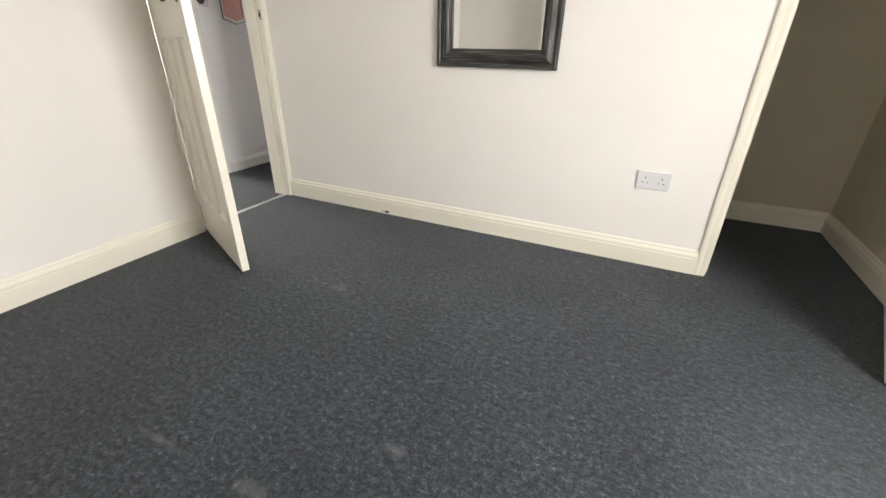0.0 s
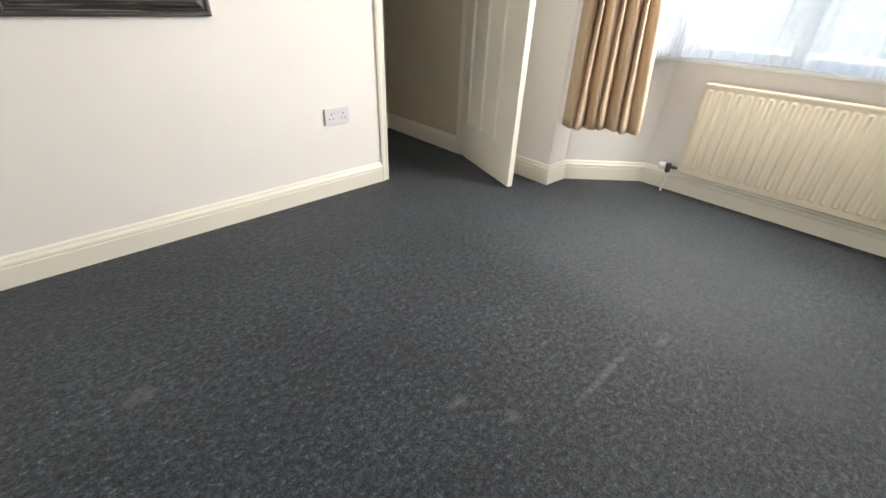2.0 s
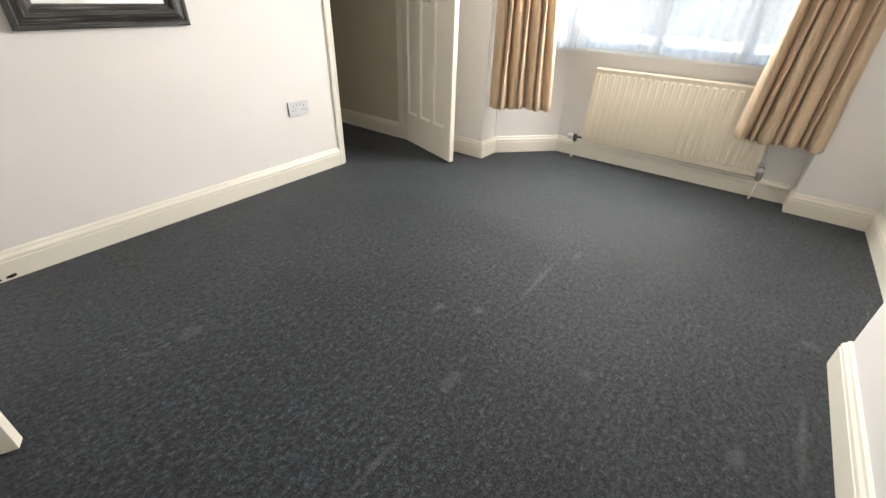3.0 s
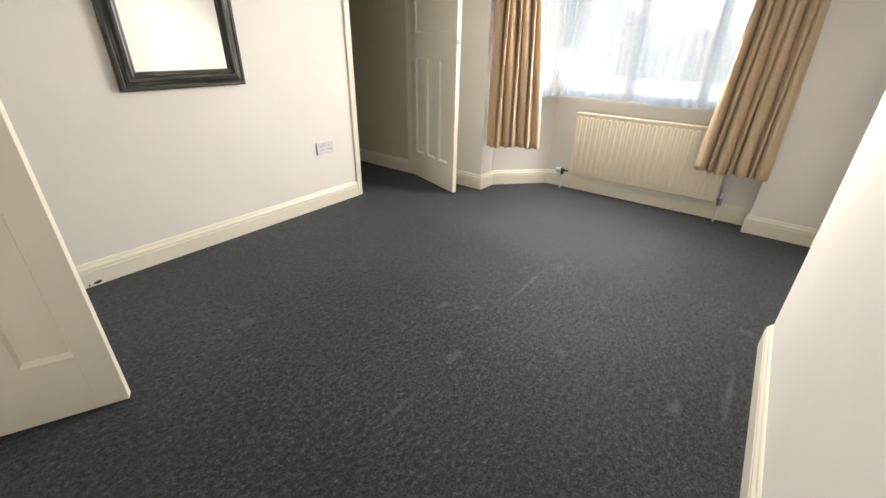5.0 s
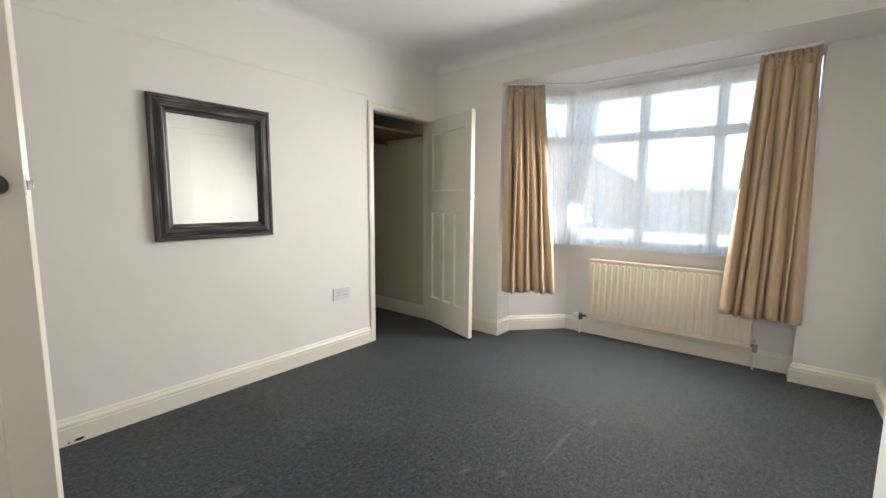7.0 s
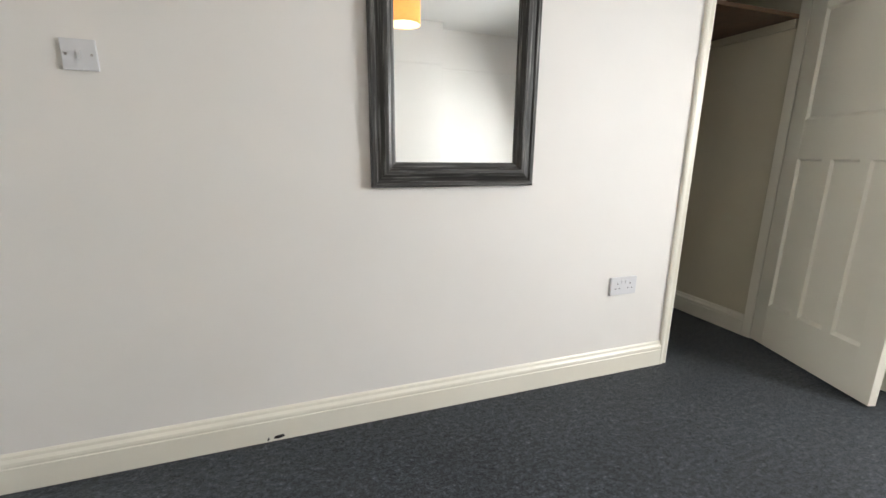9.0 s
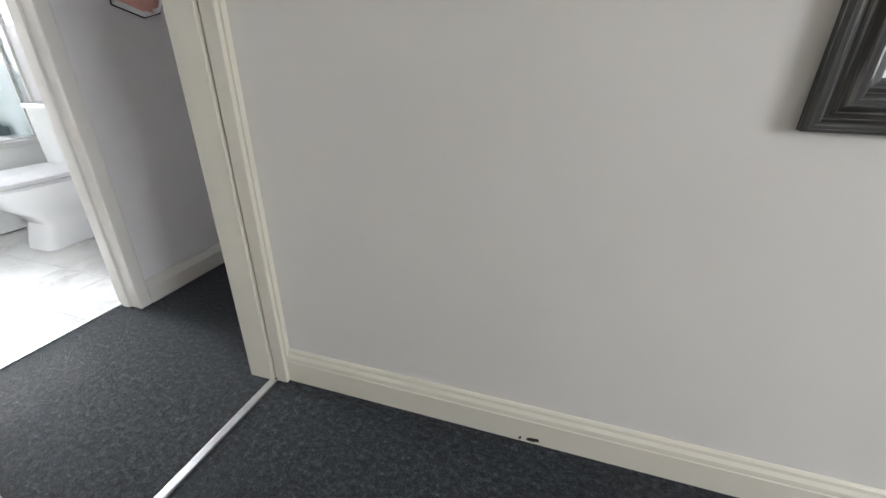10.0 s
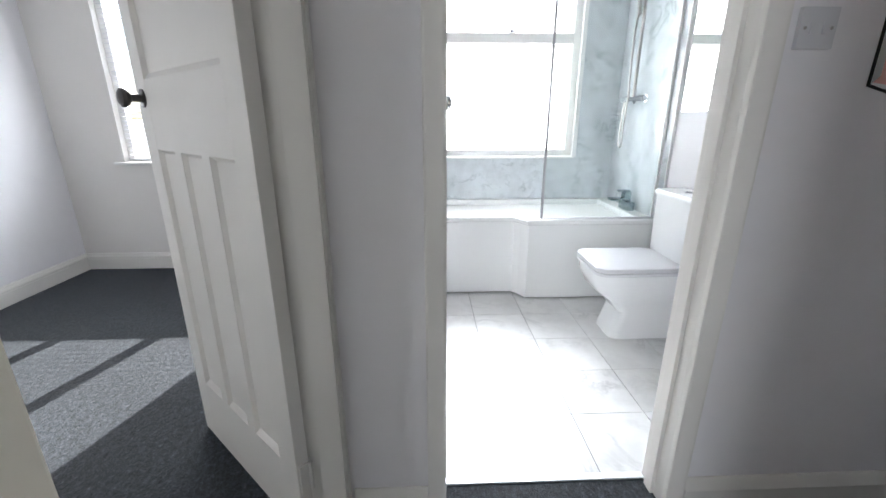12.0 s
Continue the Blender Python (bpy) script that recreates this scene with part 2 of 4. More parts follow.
TILE = marble_material("marble_floor_tile", (0.74, 0.74, 0.73), (0.36, 0.36, 0.37), 3.2, 0.25, 0.55)
PANEL = marble_material("marble_wall_panel", (0.62, 0.66, 0.685), (0.20, 0.235, 0.26), 5.5, 0.12, 0.62)
GROUT = paint("grout", (0.33, 0.33, 0.33), 0.9, 0.2, 80, 0.3)

def bulb_material():
    m, n, l, b = mat("bulb_glow", 0.5)
    b.inputs["Emission Color"].default_value = (1.0, 0.80, 0.55, 1)
    b.inputs["Emission Strength"].default_value = 0.35
    return m


BULB = bulb_material()


# ---- mesh helpers ----
def box(bm, x0, x1, y0, y1, z0, z1, bevel=0.0):
    vs = [bm.verts.new((x, y, z)) for x in (x0, x1) for y in (y0, y1) for z in (z0, z1)]
    fs = [bm.faces.new([vs[i] for i in q]) for q in ((0, 1, 3, 2), (4, 6, 7, 5), (0, 4, 5, 1), (2, 3, 7, 6), (0, 2, 6, 4), (1, 5, 7, 3))]
    if bevel:
        es = {e for f in fs for e in f.edges}
        bmesh.ops.bevel(bm, geom=list(es), offset=bevel, segments=2, profile=0.7, affect="EDGES")


def prism(bm, outline, z0, z1, axis="z"):
    """A closed outline, extruded; counter-clockwise seen from the end of the axis."""
    def at(p, h):
        return {"z": (p[0], p[1], h), "y": (p[0], h, p[1]), "x": (h, p[0], p[1])}[axis]
    a = [bm.verts.new(at(p, z0)) for p in outline]
    b = [bm.verts.new(at(p, z1)) for p in outline]
    k = len(a)
    bm.faces.new(a[::-1])
    bm.faces.new(b)
    for i in range(k):
        bm.faces.new((a[i], a[(i + 1) % k], b[(i + 1) % k], b[i]))


def lathe(bm, profile, steps=24, where=(0, 0, 0), axis="z"):
    """Turns a profile of (radius, height) about an axis."""
    rings = []
    for r, h in profile:
        ring = []
        for i in range(steps):
            a = 2 * math.pi * i / steps
            c, s = r * math.cos(a), r * math.sin(a)
            p = {"z": (c, s, h), "y": (c, h, s), "x": (h, c, s)}[axis]
            ring.append(bm.verts.new(Vector(p) + Vector(where)))
        rings.append(ring)
    for a, b in zip(rings, rings[1:]):
        for i in range(steps):
            bm.faces.new((a[i], a[(i + 1) % steps], b[(i + 1) % steps], b[i]))
    bm.faces.new(rings[0][::-1])
    bm.faces.new(rings[-1])


def tube(bm, points, radius, steps=10):
    """A round bar along points."""
    pts = [Vector(p) for p in points]
    rings = []
    for i, p in enumerate(pts):
        d = (pts[min(i + 1, len(pts) - 1)] - pts[max(i - 1, 0)]).normalized()
        u = d.cross(Vector((0, 0, 1)) if abs(d.z) < 0.9 else Vector((1, 0, 0))).normalized()
        w = d.cross(u)
        rings.append([bm.verts.new(p + radius * (math.cos(a) * u + math.sin(a) * w)) for a in (2 * math.pi * k / steps for k in range(steps))])
    for a, b in zip(rings, rings[1:]):
        for i in range(steps):
            bm.faces.new((a[i], a[(i + 1) % steps], b[(i + 1) % steps], b[i]))
    bm.faces.new(rings[0][::-1])
    bm.faces.new(rings[-1])


def finish(name, bm, material, smooth=False):
    bmesh.ops.recalc_face_normals(bm, faces=bm.faces[:])
    me = bpy.data.meshes.new(name)
    bm.to_mesh(me)
    bm.free()
    me.materials.append(material)
    if smooth:
        me.shade_smooth()
        me.set_sharp_from_angle(angle=radians(38))
    return new(name, me)


def part(name, bm, material, parent, label="", smooth=False):
    ob = finish(name, bm, material, smooth)
    ob.parent = parent
    if label:
        tagged(ob, label=label)
    return ob


def thing(name, m, label, category, group="", kind=""):
    ob = new(name)
    ob.empty_display_size = 0.1
    ob.matrix_world = m
    return tagged(ob, label, category, group, kind)


def boxes(name, material, spans, label, category, bevel=0.0, kind="structure"):
    bm = bmesh.new()
    for s in spans:
        box(bm, *s, bevel)
    return tagged(finish(name, bm, material), label, category, kind=kind)


def solid(name, material, bm, label, category, kind="structure", smooth=False):
    return tagged(finish(name, bm, material, smooth), label, category, kind=kind)


SKIRT = [(0.0, 0.0), (0.018, 0.0), (0.018, 0.084), (0.0155, 0.087), (0.0155, 0.091), (0.018, 0.094), (0.0165, 0.104), (0.010, 0.114), (0.008, 0.124), (0.003, 0.130), (0.0, 0.130)]


def run_profile(bm, points, profile, z=0.0):
    """A moulding run along a plan line with mitred corners; the room lies to the left of the line."""
    pts = [Vector(p) for p in points]
    rings = []
    for i, p in enumerate(pts):
        n1 = n2 = None
        if i > 0:
            d = (p - pts[i - 1]).normalized()
            n1 = Vector((-d.y, d.x))
        if i < len(pts) - 1:
            d = (pts[i + 1] - p).normalized()
            n2 = Vector((-d.y, d.x))
        n1, n2 = n1 or n2, n2 or n1
        m = (n1 + n2) / (1 + n1.dot(n2))
        rings.append([bm.verts.new((p.x + m.x * q, p.y + m.y * q, z + h)) for q, h in profile])
    k = len(profile)
    for a, b in zip(rings, rings[1:]):
        for i in range(k):
            bm.faces.new((a[i], b[i], b[(i + 1) % k], a[(i + 1) % k]))
    bm.faces.new(rings[0])
    bm.faces.new(rings[-1][::-1])


HALLSKIRT = [(0.0, 0.0), (0.022, 0.0), (0.022, 0.074), (0.019, 0.081), (0.008, 0.103), (0.004, 0.108), (0.0, 0.108)]


def skirting(points, material, label, profile=SKIRT):
    bm = bmesh.new()
    run_profile(bm, points, profile)
    return solid("baseboard", material, bm, label, "baseboard")


# ---- structure ----
H = 2.39
boxes("wall_north", WALL, [(-2.19, 0.71, 3.19, 3.29, 0, H), (0.71, 1.50, 3.19, 3.29, 1.905, H)], "cream-white painted plaster wall round a closet opening", "wall")
boxes("wall_west", WALL, [(-2.19, -2.03, -0.05, 2.41, 0, H), (-2.19, -2.03, 2.41, 3.19, 1.97, H)], "cream-white painted wall beside the doorway", "wall")
boxes("wall_south", WALL, [(-2.19, 2.25, -0.09, 0.07, 0, H)], "cream-white painted alcove wall", "wall")
boxes("chimney_breast", WALL, [(-0.95, 0.46, 0.07, 0.29, 0, H)], "projecting cream-white painted chimney breast", "wall", 0.004)
boxes("wall_east", WALL, [(1.50, 1.69, 2.47, 3.29, 0, H), (1.946, 2.25, 0.07, 0.47, 0, 2.14)], "white painted wall piers beside the bay window", "wall")
boxes("bay_beam", WALL, [(1.50, 1.70, 0.07, 2.47, 2.14, H), (1.70, 2.40, 0.07, 2.80, 2.14, 2.25)], "white painted beam and soffit above the bay window", "beam")
bm = bmesh.new()
box(bm, 2.09, 2.25, 0.47, 2.09, 0, 0.775)
prism(bm, [(1.69, 2.465), (2.09, 2.09), (2.25, 2.09), (2.25, 2.16), (1.80, 2.585), (1.69, 2.585)], 0, 0.775)
solid("bay_wall", WALL, bm, "white painted low wall under the bay window", "wall")
boxes("closet_wall", CLOSETSHADED, [(0.10, 1.475, 4.20, 4.32, 0, H), (1.475, 1.69, 3.29, 4.32, 0, H), (0.10, 0.20, 3.29, 4.20, 0, H)], "grey-cream painted closet walls, colour darkened for the shade inside", "wall")
boxes("wall_hall", HALLWALL, [(-2.19, -2.09, 3.29, 4.20, 0, H), (-3.085, -2.09, 4.10, 4.20, 0, H)], "pale grey painted landing wall", "wall")
boxes("wall_bathroom", HALLWALL, [(-3.085, -2.97, 2.28, 2.655, 0, H), (-3.085, -2.97, 3.365, 4.10, 0, H), (-3.085, -2.97, 2.655, 3.365, 1.97, H)], "pale grey painted wall round the bathroom doorway", "wall")
boxes("wall_partition", HALLWALL, [(-5.24, -3.085, 2.28, 2.40, 0, H), (-2.97, -2.19, 2.28, 2.40, 1.97, H)], "pale painted partition wall above a doorway", "wall")
boxes("wall_facade", WALL, [(-5.40, -5.24, -0.20, 0.38, 0, H), (-5.40, -5.24, 2.00, 2.72, 0, H), (-5.40, -5.24, 3.765, 4.20, 0, H), (-5.40, -5.24, 0.38, 2.00, 0, 0.83),
                              (-5.40, -5.24, 0.38, 2.00, 2.02, H), (-5.40, -5.24, 2.72, 3.765, 0, 0.86), (-5.40, -5.24, 2.72, 3.765, 2.08, H)], "white painted outer wall with two window openings", "wall")
boxes("wall_bedroom", HALLWALL, [(-5.24, -2.19, -0.20, -0.085, 0, H)], "pale painted bedroom wall", "wall")
boxes("wall_bath_end", HALLWALL, [(-5.24, -3.085, 4.085, 4.20, 0, H)], "white painted bathroom end wall", "wall")
boxes("ceiling", CEIL, [(-2.19, 2.25, -0.09, 3.29, H, H + 0.1)], "white painted plaster ceiling", "ceiling")
boxes("ceiling", CEIL, [(0.10, 1.69, 3.29, 4.32, H, H + 0.1)], "white painted closet ceiling", "ceiling")
boxes("ceiling", CEIL, [(-5.40, -2.19, -0.20, 4.20, H, H + 0.1), (-2.19, -2.09, 3.29, 4.20, H, H + 0.1)], "white painted ceiling of the landing and rooms", "ceiling")
bm = bmesh.new()
COVE = [(0.0, 0.0), (0.0, -0.07), (0.012, -0.045), (0.03, -0.022), (0.055, -0.008), (0.085, 0.0)]
run_profile(bm, [(1.5, 3.19), (-2.03, 3.19)], COVE, H)
run_profile(bm, [(1.5, 0.07), (1.5, 3.19)], COVE, H)
solid("trim", CEIL, bm, "softly rounded plaster cove along the ceiling", "trim", smooth=True)
RIDGE = [(0.0, -0.012), (0.003, -0.008), (0.004, 0.0), (0.003, 0.006), (0.0, 0.010)]
for pts in ([(0.67, 3.19), (-2.03, 3.19)], [(0.46, 0.07), (1.94, 0.07)], [(-0.95, 0.29), (0.46, 0.29)]):
    bm = bmesh.new()
    run_profile(bm, pts, RIDGE, 1.985)
    solid("trim", WALL, bm, "faint painted-over ridge of a former picture rail", "trim", smooth=True)

# floors
boxes("floor_base", GROUT, [(-5.24, 2.25, -0.09, 4.20, -0.12, -0.012)], "dark sub-floor under the coverings", "floor")
bm = bmesh.new()
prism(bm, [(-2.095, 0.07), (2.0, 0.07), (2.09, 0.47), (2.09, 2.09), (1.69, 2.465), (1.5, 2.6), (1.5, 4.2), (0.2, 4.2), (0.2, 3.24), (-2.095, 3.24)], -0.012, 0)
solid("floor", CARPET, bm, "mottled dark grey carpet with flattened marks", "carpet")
boxes("floor_hall", CARPET, [(-3.075, -2.105, 2.31, 4.10, -0.012, 0)], "mottled dark grey landing carpet", "carpet")
boxes("floor_bedroom", CARPET, [(-5.24, -2.19, -0.09, 2.30, -0.012, 0)], "mottled dark grey bedroom carpet", "carpet")

# skirting boards
skirting([(0.675, 3.19), (-2.035, 3.19)], CREAM, "cream painted moulded baseboard with a chipped notch")
skirting([(-2.03, 2.41), (-2.03, 0.07), (-0.95, 0.07), (-0.95, 0.29), (0.46, 0.29), (0.46, 0.07), (1.946, 0.07), (1.946, 0.47), (2.09, 0.47), (2.09, 2.09), (1.69, 2.465), (1.50, 2.47), (1.50, 3.17)], CREAM, "cream painted moulded baseboard round the room")
skirting([(1.475, 3.302), (1.475, 4.20), (0.20, 4.20), (0.20, 3.30)], CREAM, "cream painted baseboard inside the closet")
skirting([(-2.19, 3.30), (-2.19, 4.10), (-2.97, 4.10), (-2.97, 3.40)], WHITEWOOD, "white painted landing baseboard", HALLSKIRT)
skirting([(-2.97, 2.625), (-2.97, 2.41)], WHITEWOOD, "white painted landing baseboard beside the doorway", HALLSKIRT)
skirting([(-5.24, 2.27), (-5.24, -0.085), (-2.20, -0.085)], WHITEWOOD, "white painted bedroom baseboard")


# ---- doors ----
def lining(name, spans, material, label, bevel=0.002):
    return boxes(name, material, spans, label, "door frame", bevel)


lining("door_frame", [(-2.19, -2.03, 2.41, 2.428, 0, 1.97), (-2.19, -2.034, 3.172, 3.19, 0, 1.97), (-2.19, -2.03, 2.428, 3.168, 1.952, 1.97),
                      (-2.19, -2.085, 2.428, 2.440, 0, 1.94), (-2.19, -2.096, 3.152, 3.172, 0, 1.94), (-2.19, -2.085, 2.440, 3.154, 1.94, 1.952), (-2.085, -2.041, 3.157, 3.172, 0, 1.952)],
       CREAM, "cream painted door lining with a stop")
lining("closet_frame", [(0.71, 0.73, 3.19, 3.29, 0, 1.905), (1.468, 1.50, 3.176, 3.30, 0, 1.905), (0.73, 1.468, 3.19, 3.29, 1.885, 1.905),
                        (0.73, 0.742, 3.235, 3.29, 0, 1.885), (1.456, 1.468, 3.25, 3.30, 0, 1.885)], CREAM, "cream painted closet door lining")
bm = bmesh.new()
ARCH = [(0.672, 3.19), (0.672, 3.176), (0.680, 3.172), (0.690, 3.172), (0.698, 3.177), (0.716, 3.175), (0.724, 3.178), (0.724, 3.19)]
prism(bm, ARCH, 0, 1.945)
prism(bm, [(3.19, 1.945), (3.176, 1.945), (3.172, 1.937), (3.172, 1.927), (3.177, 1.919), (3.175, 1.900), (3.178, 1.892), (3.19, 1.892)], 0.724, 1.498, "x")
solid("trim", CREAM, bm, "cream painted moulded architrave round the closet", "trim")
lining("bathroom_frame", [(-3.085, -2.97, 2.655, 2.68, 0, 1.97), (-3.085, -2.97, 3.345, 3.365, 0, 1.97), (-3.085, -2.97, 2.68, 3.345, 1.952, 1.97),
                          (-3.05, -3.01, 3.333, 3.345, 0.002, 1.952)], WHITEWOOD, "white painted bathroom door lining")
boxes("trim", WHITEWOOD, [(-2.97, -2.953, 2.626, 2.676, 0, 2.01), (-2.97, -2.948, 3.342, 3.398, 0, 2.01), (-2.97, -2.953, 2.676, 3.342, 1.956, 2.01)], "white painted rounded architrave of the bathroom door", "trim", 0.007)
lining("bedroom_frame", [(-2.97, -2.936, 2.28, 2.40, 0, 1.97), (-2.21, -2.19, 2.28, 2.40, 0, 1.97), (-2.936, -2.21, 2.28, 2.40, 1.952, 1.97),
                         (-2.936, -2.921, 2.332, 2.397, 0, 1.952), (-2.222, -2.21, 2.325, 2.40, 0, 1.952)], WHITEWOOD, "white painted bedroom door lining")


def strip(name, spans, label):
    bm = bmesh.new()
    for x0, x1, y0, y1 in spans:
        box(bm, x0, x1, y0, y1, -0.004, 0.006, 0.004)
    return solid(name, STRIP, bm, label, "threshold")


strip("threshold", [(-2.107, -2.079, 2.44, 3.156)], "silvery metal carpet threshold strip in the doorway")
strip("threshold", [(-2.92, -2.222, 2.30, 2.326)], "silvery metal carpet threshold strip at the bedroom")
strip("threshold", [(-3.092, -3.066, 2.68, 3.345)], "pale metal threshold strip at the bathroom")


def knob(parent, x, z, y0, y1, material, label):
    bm = bmesh.new()
    for y, s in ((y0, -1), (y1, 1)):
        lathe(bm, [(r, y + s * h) for r, h in ((0.026, 0.0), (0.026, 0.004), (0.011, 0.007), (0.010, 0.030), (0.020, 0.036), (0.027, 0.046), (0.026, 0.055), (0.015, 0.062), (0.002, 0.064))], 20, (x, 0, z), "y")
    return part("door_knob", bm, material, parent, label, True)


def door(name, m, width, y0, y1, material, label, hard=PEWTER, height=1.93, knobs=True):
    """A leaf with one panel above and three tall ones below, hinged at x = 0, from y0 to y1 thick."""
    leaf = thing(name, m, label, "door", kind="structure")
    bm = bmesh.new()
    z0, st = 0.010, 0.092
    box(bm, 0, st, y0, y1, z0, height, 0.003)
    box(bm, width - st, width, y0, y1, z0, height, 0.003)
    for a, b in ((z0, 0.245), (1.06, 1.255), (1.775, height)):
        box(bm, st, width - st, y0 + 0.0005, y1 - 0.0005, a, b)
    inner, bar = width - 2 * st, 0.048
    wide = (inner - 2 * bar) / 3
    for k in (1, 2):
        x = st + k * wide + (k - 1) * bar
        box(bm, x, x + bar, y0 + 0.0005, y1 - 0.0005, 0.245, 1.06)
    part("leaf_frame", bm, material, leaf)
    spans = [(st + k * (wide + bar), wide, 0.245, 1.06) for k in range(3)] + [(st, inner, 1.255, 1.775)]
    mid = (y0 + y1) / 2
    for x, w, a, b in spans:
        bm = bmesh.new()
        box(bm, x, x + w, mid - 0.005, mid + 0.005, a, b)
        for y, s in ((y0, 1), (y1, -1)):
            d = mid - s * 0.005
            prism(bm, [(y + s * 0.002, a), (d, a), (d, a + 0.016)], x, x + w, "x")
            prism(bm, [(y + s * 0.002, b), (d, b), (d, b - 0.010)], x, x + w, "x")
            for u, v in ((x, x + 0.008), (x + w, x + w - 0.008)):
                prism(bm, [(u, y + s * 0.002), (u, d), (v, d)], a, b, "z")
        part("panel", bm, material, leaf)
    if knobs:
        knob(leaf, width - 0.055, 1.205, y0, y1, hard, "round metal door knob")
    bm = bmesh.new()
    box(bm, width - 0.001, width + 0.0015, mid - 0.010, mid + 0.010, 1.180, 1.232)
    box(bm, width + 0.001, width + 0.011, mid - 0.006, mid + 0.006, 1.193, 1.217, 0.002)
    part("latch", bm, CHROME, leaf, "bright metal latch plate")
    for z in (0.22, 1.70):
        bm = bmesh.new()
        lathe(bm, [(0.0055, z - 0.045), (0.0055, z + 0.045)], 10, (-0.006, mid - 0.5 * (y1 - y0), 0), "z")
        box(bm, -0.006, 0.0, y0 - 0.001, y0 + 0.03, z - 0.045, z + 0.045)
        part("hinge", bm, material, leaf)
    return leaf


door("door_1", pose(-2.016, 2.422, 0, 0, 0, -24.0), 0.69, 0.0, 0.036, CREAM, "cream painted four-panel door standing open")
door("closet_door", pose(1.452, 3.245, 0, 0, 0, -108.6), 0.70, 0.0, 0.036, CREAM, "cream painted four-panel closet door standing open", height=1.90, knobs=False)
door("door_2", pose(-2.893, 2.279, 0, 0, 0, -133.0), 0.70, -0.036, 0.0, WHITEWOOD, "white painted four-panel bedroom door standing open")
door("door_3", pose(-3.088, 2.672, 0, 0, 0, 180.0), 0.66, 0.0, 0.036, WHITEWOOD, "white painted bathroom door swung open inwards", hard=CHROME)
plate = thing("strike_plate", pose(-2.063, 3.157, 1.205), "small metal strike plate in the door lining", "strike plate")
bm = bmesh.new()
box(bm, -0.010, 0.010, -0.002, 0.0, -0.028, 0.028)
part("plate", bm, BRUSHED, plate)
bm = bmesh.new()
box(bm, -0.006, 0.006, -0.0028, -0.0005, -0.012, 0.012)
part("slot", bm, DARK, plate, "dark latch hole")
# chipped notch at the foot of the skirting
for a, b, z0, z1 in ((-1.205, -1.165, 0.008, 0.024), (-1.228, -1.218, 0.006, 0.022)):
    bm = bmesh.new()
    prism(bm, [(a, z0 + 0.003), ((a + b) / 2, z0), (b, z0 + 0.006), (b - 0.004, z1), (a + 0.006, z1 - 0.003)], 3.1708, 3.1735, "y")
    tagged(finish("skirting_chip", bm, DARK), "dark chipped hole in the cream baseboard", "chip", kind="structure")


# ---- windows ----
def window(name, m, width, z0, z1, posts, transom, depth, glass, label, thick=0.05, shadow=False, head=0.10):
    """Frame in local x and z, from y = -depth to 0, with posts at given x and a transom."""
    w = thing(name, m, label, "window", kind="structure")
    bm = bmesh.new()
    box(bm, 0, thick, -depth, 0, z0, z1, 0.004)
    box(bm, width - thick, width, -depth, 0, z0, z1, 0.004)
    box(bm, thick, width - thick, -depth, 0, z0, z0 + thick, 0.004)
    box(bm, thick, width - thick, -depth, 0, z1 - head, z1, 0.004)
    part("window_frame", bm, UPVC, w)
    for x in posts:
        bm = bmesh.new()
        box(bm, x - 0.034, x + 0.034, -depth, 0.002, z0 + thick, z1 - head, 0.004)
        part("mullion", bm, UPVC, w)
    edges = [thick] + [e for x in posts for e in (x - 0.034, x + 0.034)] + [width - thick]
    for a, b in zip(edges[::2], edges[1::2]):
        if transom:
            bm = bmesh.new()
            box(bm, a, b, -depth, 0.001, transom - 0.034, transom + 0.034, 0.004)
            part("transom", bm, UPVC, w)
        for c, d in (((z0 + thick, transom - 0.034), (transom + 0.034, z1 - head)) if transom else ((z0 + thick, z1 - head),)):
            bm = bmesh.new()
            box(bm, a, b, -depth * 0.6, -depth * 0.6 + 0.005, c, d)
            pane = part("pane", bm, glass, w)
            pane.visible_shadow = shadow
    return w


window("window_1", pose(2.17, 0.48, 0, 0, 0, 90), 1.60, 0.79, 2.14, (0.52, 1.05), 1.712, 0.07, GLASS, "white-framed three-light bay window behind a net curtain")
window("window_2", pose(2.15, 2.10, 0, 0, 0, 136.8), 0.56, 0.79, 2.14, (), 1.712, 0.07, GLASS, "white-framed angled side light of the bay window")
bm = bmesh.new()
box(bm, 2.055, 2.17, 0.47, 2.07, 0.772, 0.792, 0.004)
prism(bm, [(1.665, 2.435), (2.055, 2.07), (2.17, 2.09), (1.75, 2.49)], 0.772, 0.7915)
solid("window_sill", UPVC, bm, "white painted window board of the bay", "window sill")
window("window_3", pose(-5.35, 2.72, 0, 0, 0, 90), 1.045, 0.86, 2.08, (), 1.70, 0.07, FROST, "white-framed frosted bathroom window lit by the sun", 0.055, True)
bm = bmesh.new()
box(bm, -5.335, -5.215, 2.72, 3.765, 0.853, 0.868, 0.004)
solid("window_sill", UPVC, bm, "white bathroom window sill", "window sill")
bm = bmesh.new()
tube(bm, [(-5.31, 3.27, 1.745), (-5.295, 3.27, 1.75), (-5.295, 3.37, 1.745)], 0.008, 8)
box(bm, -5.33, -5.305, 3.25, 3.29, 1.735, 1.76, 0.003)
tagged(finish("window_handle", bm, CHROME), "small metal handle of the bathroom top light", "window handle")
window("window_4", pose(-5.34, 0.38, 0, 0, 0, 90), 1.62, 0.83, 2.02, (0.57, 1.09), 0, 0.05, GLASS, "white-framed three-light bedroom window")
bm = bmesh.new()
box(bm, -5.34, -5.19, 0.33, 2.05, 0.822, 0.842, 0.004)
solid("window_sill", UPVC, bm, "white bedroom window board", "window sill")

